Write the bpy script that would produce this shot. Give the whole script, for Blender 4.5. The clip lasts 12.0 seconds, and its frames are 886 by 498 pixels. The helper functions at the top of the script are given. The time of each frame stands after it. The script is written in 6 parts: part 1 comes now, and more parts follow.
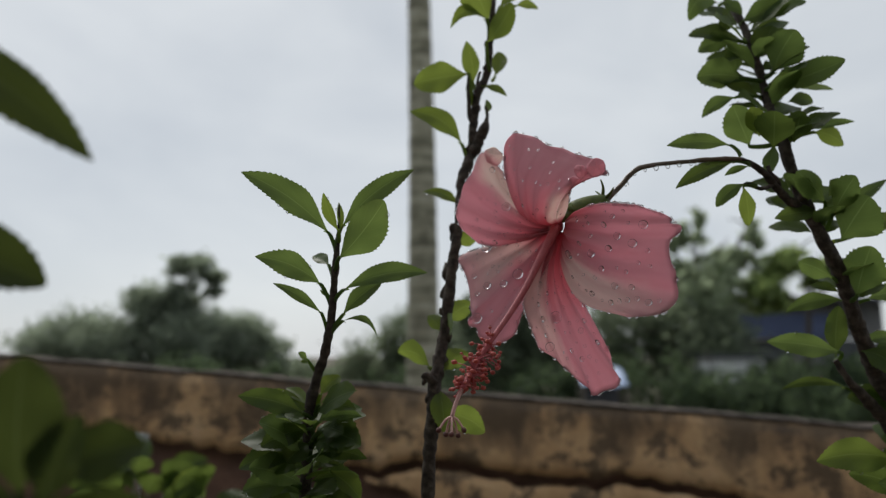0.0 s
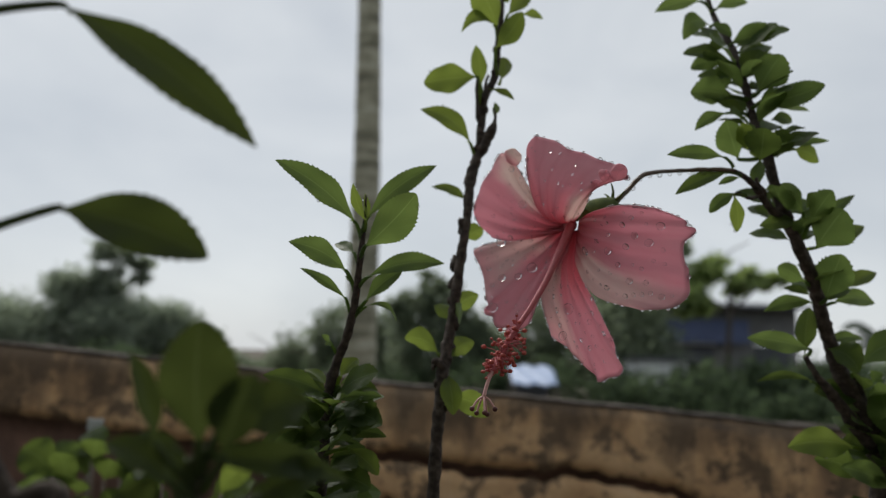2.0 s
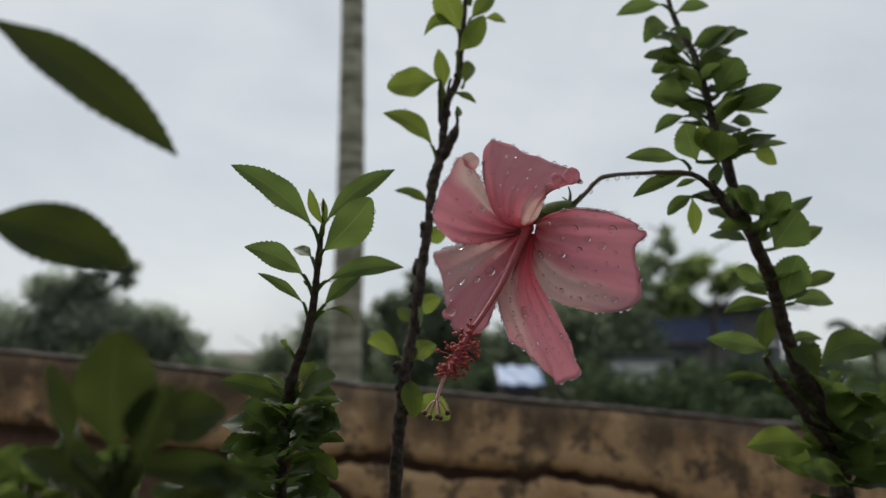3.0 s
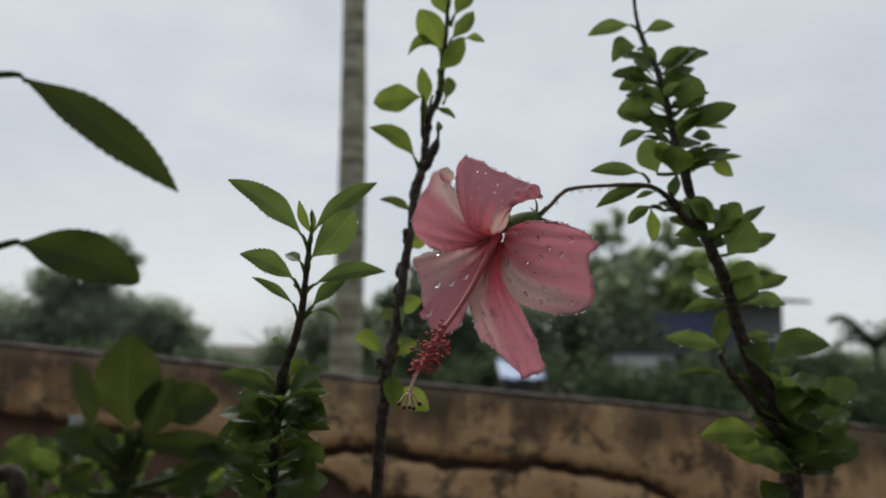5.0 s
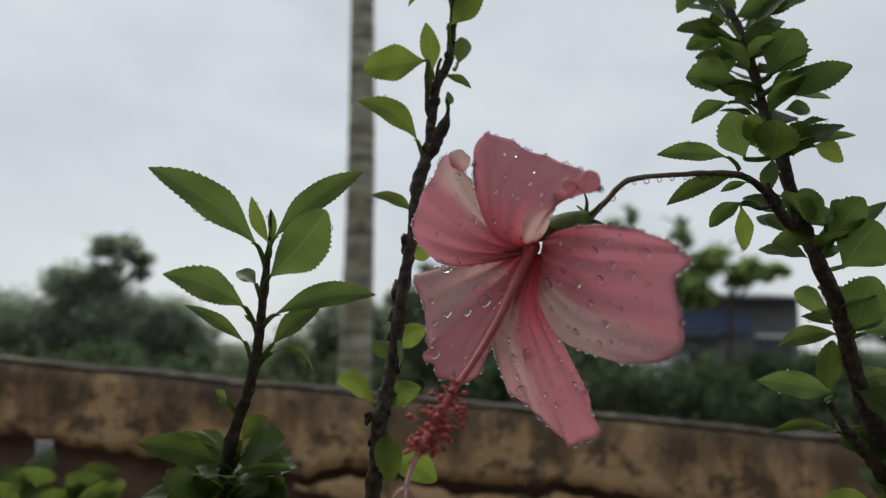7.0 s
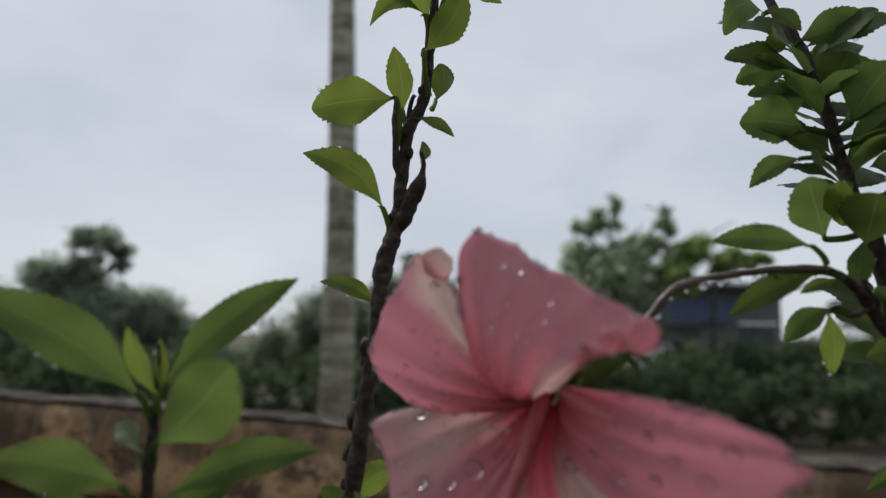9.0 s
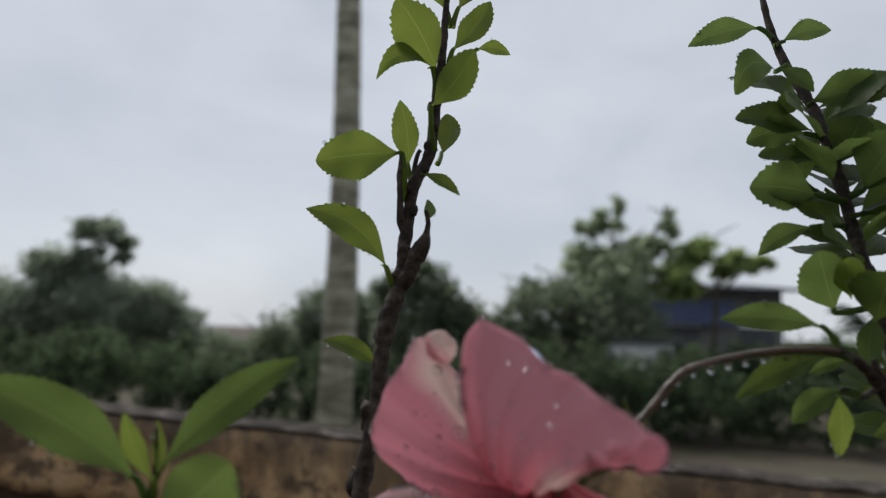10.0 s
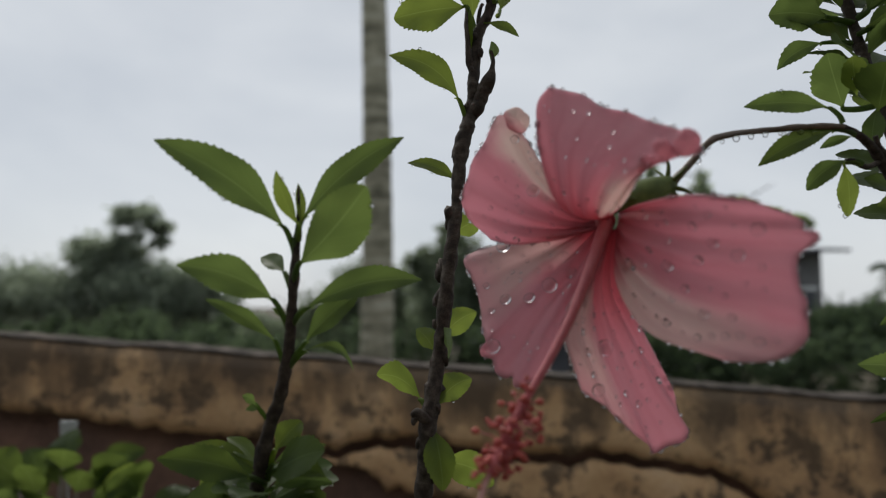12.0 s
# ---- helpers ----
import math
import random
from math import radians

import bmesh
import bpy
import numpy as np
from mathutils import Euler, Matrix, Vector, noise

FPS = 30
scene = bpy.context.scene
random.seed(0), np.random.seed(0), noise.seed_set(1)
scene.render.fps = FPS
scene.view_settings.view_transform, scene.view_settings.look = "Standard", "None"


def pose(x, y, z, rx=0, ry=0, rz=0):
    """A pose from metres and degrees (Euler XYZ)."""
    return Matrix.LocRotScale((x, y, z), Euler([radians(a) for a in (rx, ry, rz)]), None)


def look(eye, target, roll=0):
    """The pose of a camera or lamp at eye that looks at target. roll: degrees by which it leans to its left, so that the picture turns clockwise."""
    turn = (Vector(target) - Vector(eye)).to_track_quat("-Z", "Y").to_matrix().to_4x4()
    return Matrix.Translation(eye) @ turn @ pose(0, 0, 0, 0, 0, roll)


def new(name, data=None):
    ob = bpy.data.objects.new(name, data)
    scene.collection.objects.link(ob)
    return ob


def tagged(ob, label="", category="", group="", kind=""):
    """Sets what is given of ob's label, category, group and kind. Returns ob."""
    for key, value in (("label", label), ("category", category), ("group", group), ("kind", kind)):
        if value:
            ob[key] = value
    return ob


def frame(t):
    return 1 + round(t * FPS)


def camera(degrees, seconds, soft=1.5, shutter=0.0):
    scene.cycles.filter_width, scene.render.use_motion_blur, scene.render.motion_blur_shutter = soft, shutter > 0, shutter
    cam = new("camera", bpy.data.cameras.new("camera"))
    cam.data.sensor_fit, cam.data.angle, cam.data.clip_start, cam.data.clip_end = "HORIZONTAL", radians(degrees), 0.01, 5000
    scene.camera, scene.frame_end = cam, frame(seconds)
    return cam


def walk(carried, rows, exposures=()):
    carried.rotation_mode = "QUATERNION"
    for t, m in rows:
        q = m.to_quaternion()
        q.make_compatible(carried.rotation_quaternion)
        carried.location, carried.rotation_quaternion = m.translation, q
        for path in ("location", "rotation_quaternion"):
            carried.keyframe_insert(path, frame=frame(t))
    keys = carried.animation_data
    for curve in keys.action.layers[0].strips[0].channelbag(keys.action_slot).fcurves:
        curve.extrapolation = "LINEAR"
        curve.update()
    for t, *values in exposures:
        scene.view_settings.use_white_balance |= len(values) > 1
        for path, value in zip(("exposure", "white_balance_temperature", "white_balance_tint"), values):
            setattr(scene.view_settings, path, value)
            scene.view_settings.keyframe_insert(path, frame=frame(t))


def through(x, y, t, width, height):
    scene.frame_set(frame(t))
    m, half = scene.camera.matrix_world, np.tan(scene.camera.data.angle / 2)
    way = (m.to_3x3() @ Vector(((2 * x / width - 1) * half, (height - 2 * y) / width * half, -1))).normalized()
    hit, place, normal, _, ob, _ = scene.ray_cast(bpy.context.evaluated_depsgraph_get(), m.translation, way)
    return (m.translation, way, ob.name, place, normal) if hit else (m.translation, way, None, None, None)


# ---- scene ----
# camera and its way
cam = camera(62.0, 12.0, soft=1.2)
cam.data.dof.use_dof = True
cam.data.dof.focus_distance = 0.272
cam.data.dof.aperture_fstop = 9.0
# seconds, place, yaw, pitch, roll
PATH = [
    (0.0, 0.0202, -0.0041, 1.3528, 5.53, 8.27, 0.01),
    (0.5, 0.0377, 0.0043, 1.3434, 4.71, 7.32, -1.18),
    (1.0, 0.0053, 0.0081, 1.3497, 2.75, 8.01, 1.33),
    (1.5, 0.0131, -0.0042, 1.3502, 1.87, 7.32, -1.12),
    (2.0, -0.0149, -0.0240, 1.3479, 0.43, 8.05, 1.51),
    (2.5, 0.0001, 0.0003, 1.3499, -0.22, 7.92, 1.01),
    (3.0, -0.0023, -0.0249, 1.3493, -0.58, 8.15, 0.99),
    (3.2, 0.0052, -0.0290, 1.3538, -0.83, 7.95, 1.02),
    (4.8, 0.0062, -0.0257, 1.3466, -0.97, 7.80, 0.93),
    (5.0, 0.0093, -0.0576, 1.3510, -0.38, 7.66, 1.15),
    (5.5, 0.0056, -0.0145, 1.3554, -0.14, 7.84, 0.81),
    (6.0, 0.0093, -0.0085, 1.3645, 0.28, 7.85, 1.07),
    (6.5, 0.0091, 0.0379, 1.3663, 0.45, 7.72, 1.18),
    (7.0, 0.0095, 0.0428, 1.3705, 0.49, 7.47, 1.04),
    (7.2, 0.0096, 0.0538, 1.3751, 0.33, 7.47, 1.11),
    (8.8, 0.0090, 0.0948, 1.4115, -0.55, 6.72, 0.82),
    (9.0, 0.0115, 0.1167, 1.4176, -0.76, 6.58, 0.59),
    (9.5, 0.0199, 0.1294, 1.4348, -0.45, 6.66, 1.71),
    (10.0, 0.0106, 0.1175, 1.4381, -0.59, 6.32, 1.62),
    (10.5, -0.0081, 0.1273, 1.4169, -0.80, 6.04, 0.91),
    (11.0, -0.0148, 0.1066, 1.4086, -0.15, 5.40, 0.15),
    (11.5, -0.0022, 0.0832, 1.3973, 0.98, 5.18, 0.67),
    (12.0, -0.0026, 0.0779, 1.3800, 1.82, 4.40, -0.30),
]


def view(x, y, z, yaw, pitch, roll):
    a, b = radians(yaw), radians(pitch)
    ahead = Vector((-math.sin(a) * math.cos(b), math.cos(a) * math.cos(b), math.sin(b)))
    return look((x, y, z), Vector((x, y, z)) + ahead, roll)


walk(cam, [(t, view(*row)) for t, *row in PATH], [
    (0.0, 0.03, 6500, 10), (7.2, 0.03, 6500, 10), (8.8, -0.05, 6290, 13), (10.5, -0.05, 6290, 13), (11.4, -0.05, 6480, 10.5), (12.0, 0.0, 6480, 11)])

# ---- light: an overcast sky, brighter behind the plants ----
world = bpy.data.worlds.new("overcast_sky")
scene.world = world
world.use_nodes = True
wn, wl = world.node_tree.nodes, world.node_tree.links
wn.clear()
w_out = wn.new("ShaderNodeOutputWorld")
w_bg = wn.new("ShaderNodeBackground")
w_sky = wn.new("ShaderNodeTexSky")
w_sky.sky_type, w_sky.sun_disc = "NISHITA", False
w_sky.sun_elevation, w_sky.sun_rotation = radians(55), radians(-27)
w_tc = wn.new("ShaderNodeTexCoord")
w_map = wn.new("ShaderNodeMapping")
w_map.inputs["Scale"].default_value = (1.0, 1.0, 2.2)
w_noise = wn.new("ShaderNodeTexNoise")
w_noise.inputs["Scale"].default_value, w_noise.inputs["Detail"].default_value = 2.6, 5.0
w_noise.inputs["Distortion"].default_value = 0.4
w_ramp = wn.new("ShaderNodeValToRGB")
w_ramp.color_ramp.elements[0].position, w_ramp.color_ramp.elements[0].color = 0.30, (0.508, 0.545, 0.583, 1)
w_ramp.color_ramp.elements[1].position, w_ramp.color_ramp.elements[1].color = 0.72, (0.668, 0.697, 0.712, 1)
w_skyscale = wn.new("ShaderNodeVectorMath")
w_skyscale.operation = "SCALE"
w_skyscale.inputs["Scale"].default_value = 0.10
w_mix = wn.new("ShaderNodeMix")
w_mix.data_type = "RGBA"
w_mix.inputs["Factor"].default_value = 0.9
wl.new(w_tc.outputs["Generated"], w_map.inputs["Vector"])
wl.new(w_map.outputs["Vector"], w_noise.inputs["Vector"])
wl.new(w_noise.outputs["Fac"], w_ramp.inputs["Fac"])
wl.new(w_sky.outputs["Color"], w_skyscale.inputs[0])
wl.new(w_skyscale.outputs["Vector"], w_mix.inputs["A"])
wl.new(w_ramp.outputs["Color"], w_mix.inputs["B"])
wl.new(w_mix.outputs["Result"], w_bg.inputs["Color"])
w_bg.inputs["Strength"].default_value = 1.08
wl.new(w_bg.outputs["Background"], w_out.inputs["Surface"])

sun_data = bpy.data.lights.new("sun", "SUN")
sun_data.energy, sun_data.angle, sun_data.color = 2.5, radians(30), (1.0, 0.96, 0.9)
sun = new("sun", sun_data)
sun.matrix_world = look((-4.0, 8.0, 13.0), (0.0, 0.0, 1.0))


# ---- materials ----
def material(name):
    m = bpy.data.materials.new(name)
    m.use_nodes = True
    nt = m.node_tree
    nt.nodes.clear()
    return m, nt.nodes, nt.links


def ramp(nodes, stops):
    r = nodes.new("ShaderNodeValToRGB")
    el = r.color_ramp.elements
    while len(el) < len(stops):
        el.new(0.5)
    for e, (p, c) in zip(el, stops):
        e.position, e.color = p, (*c, 1)
    return r


def tex_noise(nodes, links, scale, detail=4.0, rough=0.55, vec=None):
    n = nodes.new("ShaderNodeTexNoise")
    n.inputs["Scale"].default_value, n.inputs["Detail"].default_value, n.inputs["Roughness"].default_value = scale, detail, rough
    if vec is None:
        vec = nodes.new("ShaderNodeTexCoord").outputs["Object"]
    links.new(vec, n.inputs["Vector"])
    return n


def mix_rgb(nodes, links, fac, a, b, blend="MIX"):
    m = nodes.new("ShaderNodeMix")
    m.data_type, m.blend_type = "RGBA", blend
    for key, value in (("Factor", fac), ("A", a), ("B", b)):
        if isinstance(value, (int, float)):
            m.inputs[key].default_value = value
        elif isinstance(value, tuple):
            m.inputs[key].default_value = (*value, 1)
        else:
            links.new(value, m.inputs[key])
    return m.outputs["Result"]


def calc(nodes, links, op, a, b=None, clamp=False):
    m = nodes.new("ShaderNodeMath")
    m.operation, m.use_clamp = op, clamp
    for i, value in enumerate((a, b)):
        if value is None:
            continue
        if isinstance(value, (int, float)):
            m.inputs[i].default_value = value
        else:
            links.new(value, m.inputs[i])
    return m.outputs["Value"]


def bump(nodes, links, height, strength, distance):
    b = nodes.new("ShaderNodeBump")
    b.inputs["Strength"].default_value, b.inputs["Distance"].default_value = strength, distance
    links.new(height, b.inputs["Height"])
    return b.outputs["Normal"]


def solid(name, stops, scale, rough=0.8, bump_strength=0.4, bump_dist=0.002, detail=6.0, coat=0.0, fine=None, spec=0.5):
    """A mottled surface: noise at two scales over a ramp of colours, with relief."""
    m, n, l = material(name)
    big = tex_noise(n, l, scale, detail)
    small = tex_noise(n, l, fine or scale * 9, 3.0)
    both = calc(n, l, "ADD", calc(n, l, "MULTIPLY", big.outputs["Fac"], 0.72), calc(n, l, "MULTIPLY", small.outputs["Fac"], 0.28))
    r = ramp(n, stops)
    l.new(both, r.inputs["Fac"])
    p = n.new("ShaderNodeBsdfPrincipled")
    l.new(r.outputs["Color"], p.inputs["Base Color"])
    p.inputs["Roughness"].default_value = rough
    p.inputs["Specular IOR Level"].default_value = spec
    p.inputs["Coat Weight"].default_value = coat
    p.inputs["Coat Roughness"].default_value = 0.15
    l.new(bump(n, l, both, bump_strength, bump_dist), p.inputs["Normal"])
    o = n.new("ShaderNodeOutputMaterial")
    l.new(p.outputs["BSDF"], o.inputs["Surface"])
    return m


def leaf_material(name, dark, light, glow, through=0.45, gloss=0.46):
    """A wet leaf: veins from its own map, light shining through the blade."""
    m, n, l = material(name)
    uv = n.new("ShaderNodeUVMap")
    uv.uv_map = "blade"
    sep = n.new("ShaderNodeSeparateXYZ")
    l.new(uv.outputs["UV"], sep.inputs["Vector"])
    u, v = sep.outputs["X"], sep.outputs["Y"]
    side = calc(n, l, "ABSOLUTE", calc(n, l, "SUBTRACT", v, 0.5))
    rib = calc(n, l, "LESS_THAN", side, 0.016)
    slant = calc(n, l, "SUBTRACT", calc(n, l, "MULTIPLY", u, 7.0), calc(n, l, "MULTIPLY", side, 5.0))
    saw = calc(n, l, "ABSOLUTE", calc(n, l, "SUBTRACT", calc(n, l, "FRACT", slant), 0.5))
    vein = calc(n, l, "SMOOTH_MIN", calc(n, l, "LESS_THAN", saw, 0.05), 1.0)
    veins = calc(n, l, "MAXIMUM", rib, calc(n, l, "MULTIPLY", vein, 0.16))
    info = n.new("ShaderNodeObjectInfo")
    spots = tex_noise(n, l, 160.0, 4.0)
    grain = tex_noise(n, l, 1400.0, 2.0)
    tone = calc(n, l, "ADD", calc(n, l, "MULTIPLY", spots.outputs["Fac"], 0.6), calc(n, l, "MULTIPLY", info.outputs["Random"], 0.45))
    body = mix_rgb(n, l, calc(n, l, "SUBTRACT", tone, 0.05, True), dark, light)
    body = mix_rgb(n, l, calc(n, l, "MULTIPLY", veins, 0.40), body, tuple(min(1, c * 1.7 + 0.03) for c in light))
    lit = mix_rgb(n, l, calc(n, l, "MULTIPLY", tone, 0.6), glow, tuple(c * 0.7 for c in glow))
    lit = mix_rgb(n, l, calc(n, l, "MULTIPLY", veins, 0.40), lit, tuple(min(1, c * 1.35 + 0.04) for c in glow))
    p = n.new("ShaderNodeBsdfPrincipled")
    l.new(body, p.inputs["Base Color"])
    p.inputs["Roughness"].default_value = gloss
    p.inputs["Specular IOR Level"].default_value = 0.16
    p.inputs["Coat Weight"].default_value = 0.02
    p.inputs["Coat Roughness"].default_value = 0.2
    relief = calc(n, l, "ADD", calc(n, l, "MULTIPLY", veins, 0.7), calc(n, l, "MULTIPLY", grain.outputs["Fac"], 0.5))
    l.new(bump(n, l, relief, 0.35, 0.0004), p.inputs["Normal"])
    tr = n.new("ShaderNodeBsdfTranslucent")
    l.new(lit, tr.inputs["Color"])
    mx = n.new("ShaderNodeMixShader")
    mx.inputs["Fac"].default_value = through
    l.new(p.outputs["BSDF"], mx.inputs[1])
    l.new(tr.outputs["BSDF"], mx.inputs[2])
    o = n.new("ShaderNodeOutputMaterial")
    l.new(mx.outputs["Shader"], o.inputs["Surface"])
    return m


def petal_material(name, pale_side, pale_from, strength, reach_stops):
    """A thin pink petal: deep red eye, fanning veins, one pale half."""
    m, n, l = material(name)
    uv = n.new("ShaderNodeUVMap")
    uv.uv_map = "blade"
    sep = n.new("ShaderNodeSeparateXYZ")
    l.new(uv.outputs["UV"], sep.inputs["Vector"])
    u, v = sep.outputs["X"], sep.outputs["Y"]
    wob = tex_noise(n, l, 90.0, 3.0)
    vv = calc(n, l, "ADD", v, calc(n, l, "MULTIPLY", calc(n, l, "SUBTRACT", wob.outputs["Fac"], 0.5), 0.10))
    stripes = calc(n, l, "SINE", calc(n, l, "MULTIPLY", vv, 44.0))
    stripes2 = calc(n, l, "SINE", calc(n, l, "MULTIPLY", vv, 103.0))
    vein = calc(n, l, "MULTIPLY", calc(n, l, "ADD", calc(n, l, "MULTIPLY", stripes, 0.6), calc(n, l, "MULTIPLY", stripes2, 0.4)), 0.5)
    vein = calc(n, l, "POWER", calc(n, l, "ADD", vein, 0.5, True), 2.2)
    fade = calc(n, l, "SUBTRACT", 1.0, calc(n, l, "MULTIPLY", u, 0.75), True)
    vein = calc(n, l, "MULTIPLY", vein, fade)
    soft = tex_noise(n, l, 60.0, 4.0)
    pink = ramp(n, [(0.0, (0.44, 0.085, 0.10)), (0.16, (0.60, 0.19, 0.22)), (0.40, (0.77, 0.36, 0.405)), (0.66, (0.84, 0.49, 0.545)), (1.0, (0.86, 0.52, 0.575))])
    l.new(calc(n, l, "ADD", u, calc(n, l, "MULTIPLY", calc(n, l, "SUBTRACT", soft.outputs["Fac"], 0.5), 0.16)), pink.inputs["Fac"])
    edge = v if pale_side else calc(n, l, "SUBTRACT", 1.0, v)
    pale = ramp(n, [(pale_from, (0, 0, 0)), (pale_from + 0.15, (1, 1, 1))])
    l.new(calc(n, l, "ADD", edge, calc(n, l, "MULTIPLY", calc(n, l, "SUBTRACT", soft.outputs["Fac"], 0.5), 0.3)), pale.inputs["Fac"])
    reach = ramp(n, [(u0, (k, k, k)) for u0, k in reach_stops])
    l.new(u, reach.inputs["Fac"])
    pf = calc(n, l, "MULTIPLY", calc(n, l, "MULTIPLY", pale.outputs["Color"], reach.outputs["Color"]), strength)
    col = mix_rgb(n, l, pf, pink.outputs["Color"], (0.90, 0.80, 0.74))
    col = mix_rgb(n, l, calc(n, l, "MULTIPLY", calc(n, l, "MULTIPLY", vein, 0.42), calc(n, l, "SUBTRACT", 1.0, calc(n, l, "MULTIPLY", pf, 0.7))), col, (0.58, 0.19, 0.24))
    p = n.new("ShaderNodeBsdfPrincipled")
    l.new(col, p.inputs["Base Color"])
    p.inputs["Roughness"].default_value = 0.48
    p.inputs["Specular IOR Level"].default_value = 0.25
    p.inputs["Sheen Weight"].default_value = 0.15
    fine = tex_noise(n, l, 900.0, 2.0)
    relief = calc(n, l, "ADD", vein, calc(n, l, "MULTIPLY", fine.outputs["Fac"], 0.25))
    l.new(bump(n, l, relief, 0.5, 0.0004), p.inputs["Normal"])
    tr = n.new("ShaderNodeBsdfTranslucent")
    l.new(col, tr.inputs["Color"])
    mx = n.new("ShaderNodeMixShader")
    mx.inputs["Fac"].default_value = 0.68
    l.new(p.outputs["BSDF"], mx.inputs[1])
    l.new(tr.outputs["BSDF"], mx.inputs[2])
    o = n.new("ShaderNodeOutputMaterial")
    l.new(mx.outputs["Shader"], o.inputs["Surface"])
    return m


def water_material():
    """Clear rain water: what lies under it shows through, the sky glints on it."""
    m, n, l = material("rain_water")
    clear = n.new("ShaderNodeBsdfTransparent")
    gl = n.new("ShaderNodeBsdfGlossy")
    gl.inputs["Roughness"].default_value = 0.10
    fr = n.new("ShaderNodeFresnel")
    fr.inputs["IOR"].default_value = 1.40
    mx = n.new("ShaderNodeMixShader")
    l.new(fr.outputs["Fac"], mx.inputs["Fac"])
    bent = n.new("ShaderNodeBsdfRefraction")
    bent.inputs["IOR"].default_value = 1.33
    body = n.new("ShaderNodeMixShader")
    body.inputs["Fac"].default_value = 0.30
    l.new(clear.outputs["BSDF"], body.inputs[1])
    l.new(bent.outputs["BSDF"], body.inputs[2])
    l.new(body.outputs["Shader"], mx.inputs[1])
    l.new(gl.outputs["BSDF"], mx.inputs[2])
    o = n.new("ShaderNodeOutputMaterial")
    l.new(mx.outputs["Shader"], o.inputs["Surface"])
    return m


def foliage_material(name, dark, light, glow):
    """Far leaves: each leaf island a tone of its own."""
    m, n, l = material(name)
    geo = n.new("ShaderNodeNewGeometry")
    patch = tex_noise(n, l, 1.3, 3.0)
    f = calc(n, l, "ADD", calc(n, l, "MULTIPLY", geo.outputs["Random Per Island"], 0.40), calc(n, l, "MULTIPLY", patch.outputs["Fac"], 0.5))
    col = mix_rgb(n, l, f, dark, light)
    p = n.new("ShaderNodeBsdfPrincipled")
    l.new(col, p.inputs["Base Color"])
    p.inputs["Roughness"].default_value = 0.7
    p.inputs["Specular IOR Level"].default_value = 0.12
    tr = n.new("ShaderNodeBsdfTranslucent")
    tr.inputs["Color"].default_value = (*glow, 1)
    mx = n.new("ShaderNodeMixShader")
    mx.inputs["Fac"].default_value = 0.56
    l.new(p.outputs["BSDF"], mx.inputs[1])
    l.new(tr.outputs["BSDF"], mx.inputs[2])
    o = n.new("ShaderNodeOutputMaterial")
    l.new(mx.outputs["Shader"], o.inputs["Surface"])
    return m


def plaster_material():
    """Old ochre plaster with black algae that runs down from the coping in streaks."""
    m, n, l = material("stained_plaster")
    tc = n.new("ShaderNodeTexCoord")
    base = tex_noise(n, l, 9.0, 8.0, 0.62)
    ochre = ramp(n, [(0.30, (0.30, 0.185, 0.105)), (0.45, (0.55, 0.345, 0.178)), (0.60, (0.65, 0.43, 0.235)), (0.78, (0.70, 0.51, 0.325))])
    l.new(base.outputs["Fac"], ochre.inputs["Fac"])
    mp = n.new("ShaderNodeMapping")
    mp.inputs["Scale"].default_value = (9.0, 9.0, 2.6)
    l.new(tc.outputs["Object"], mp.inputs["Vector"])
    streak = tex_noise(n, l, 1.7, 7.0, 0.62, mp.outputs["Vector"])
    blot = tex_noise(n, l, 26.0, 9.0, 0.70)
    sep = n.new("ShaderNodeSeparateXYZ")
    l.new(tc.outputs["Object"], sep.inputs["Vector"])
    # height of the coping along the wall, and the depth below it
    top = calc(n, l, "SUBTRACT", 1.297, calc(n, l, "MULTIPLY", sep.outputs["X"], 0.075))
    below = calc(n, l, "MULTIPLY", calc(n, l, "SUBTRACT", top, sep.outputs["Z"]), 8.5)
    algae = calc(n, l, "SUBTRACT", calc(n, l, "ADD", calc(n, l, "MULTIPLY", calc(n, l, "SUBTRACT", streak.outputs["Fac"], 0.30), 2.9), calc(n, l, "MULTIPLY", blot.outputs["Fac"], 1.05)), calc(n, l, "ADD", below, 0.15))
    ar = ramp(n, [(0.30, (0, 0, 0)), (0.55, (0.55, 0.55, 0.55)), (0.95, (1, 1, 1))])
    l.new(algae, ar.inputs["Fac"])
    damp = ramp(n, [(0.490, (0, 0, 0)), (0.565, (1, 1, 1))])
    l.new(blot.outputs["Fac"], damp.inputs["Fac"])
    dirt = calc(n, l, "MAXIMUM", calc(n, l, "MULTIPLY", ar.outputs["Color"], 0.82), calc(n, l, "MULTIPLY", damp.outputs["Color"], 0.80))
    col = mix_rgb(n, l, dirt, ochre.outputs["Color"], (0.045, 0.037, 0.030))
    grit = tex_noise(n, l, 150.0, 5.0)
    col = mix_rgb(n, l, 0.35, col, mix_rgb(n, l, grit.outputs["Fac"], (0.2, 0.2, 0.2), (0.8, 0.8, 0.8)), "OVERLAY")
    p = n.new("ShaderNodeBsdfPrincipled")
    l.new(col, p.inputs["Base Color"])
    p.inputs["Roughness"].default_value = 0.82
    h = calc(n, l, "ADD", calc(n, l, "MULTIPLY", base.outputs["Fac"], 0.7), calc(n, l, "MULTIPLY", grit.outputs["Fac"], 0.3))
    l.new(bump(n, l, h, 0.7, 0.006), p.inputs["Normal"])
    o = n.new("ShaderNodeOutputMaterial")
    l.new(p.outputs["BSDF"], o.inputs["Surface"])
    return m


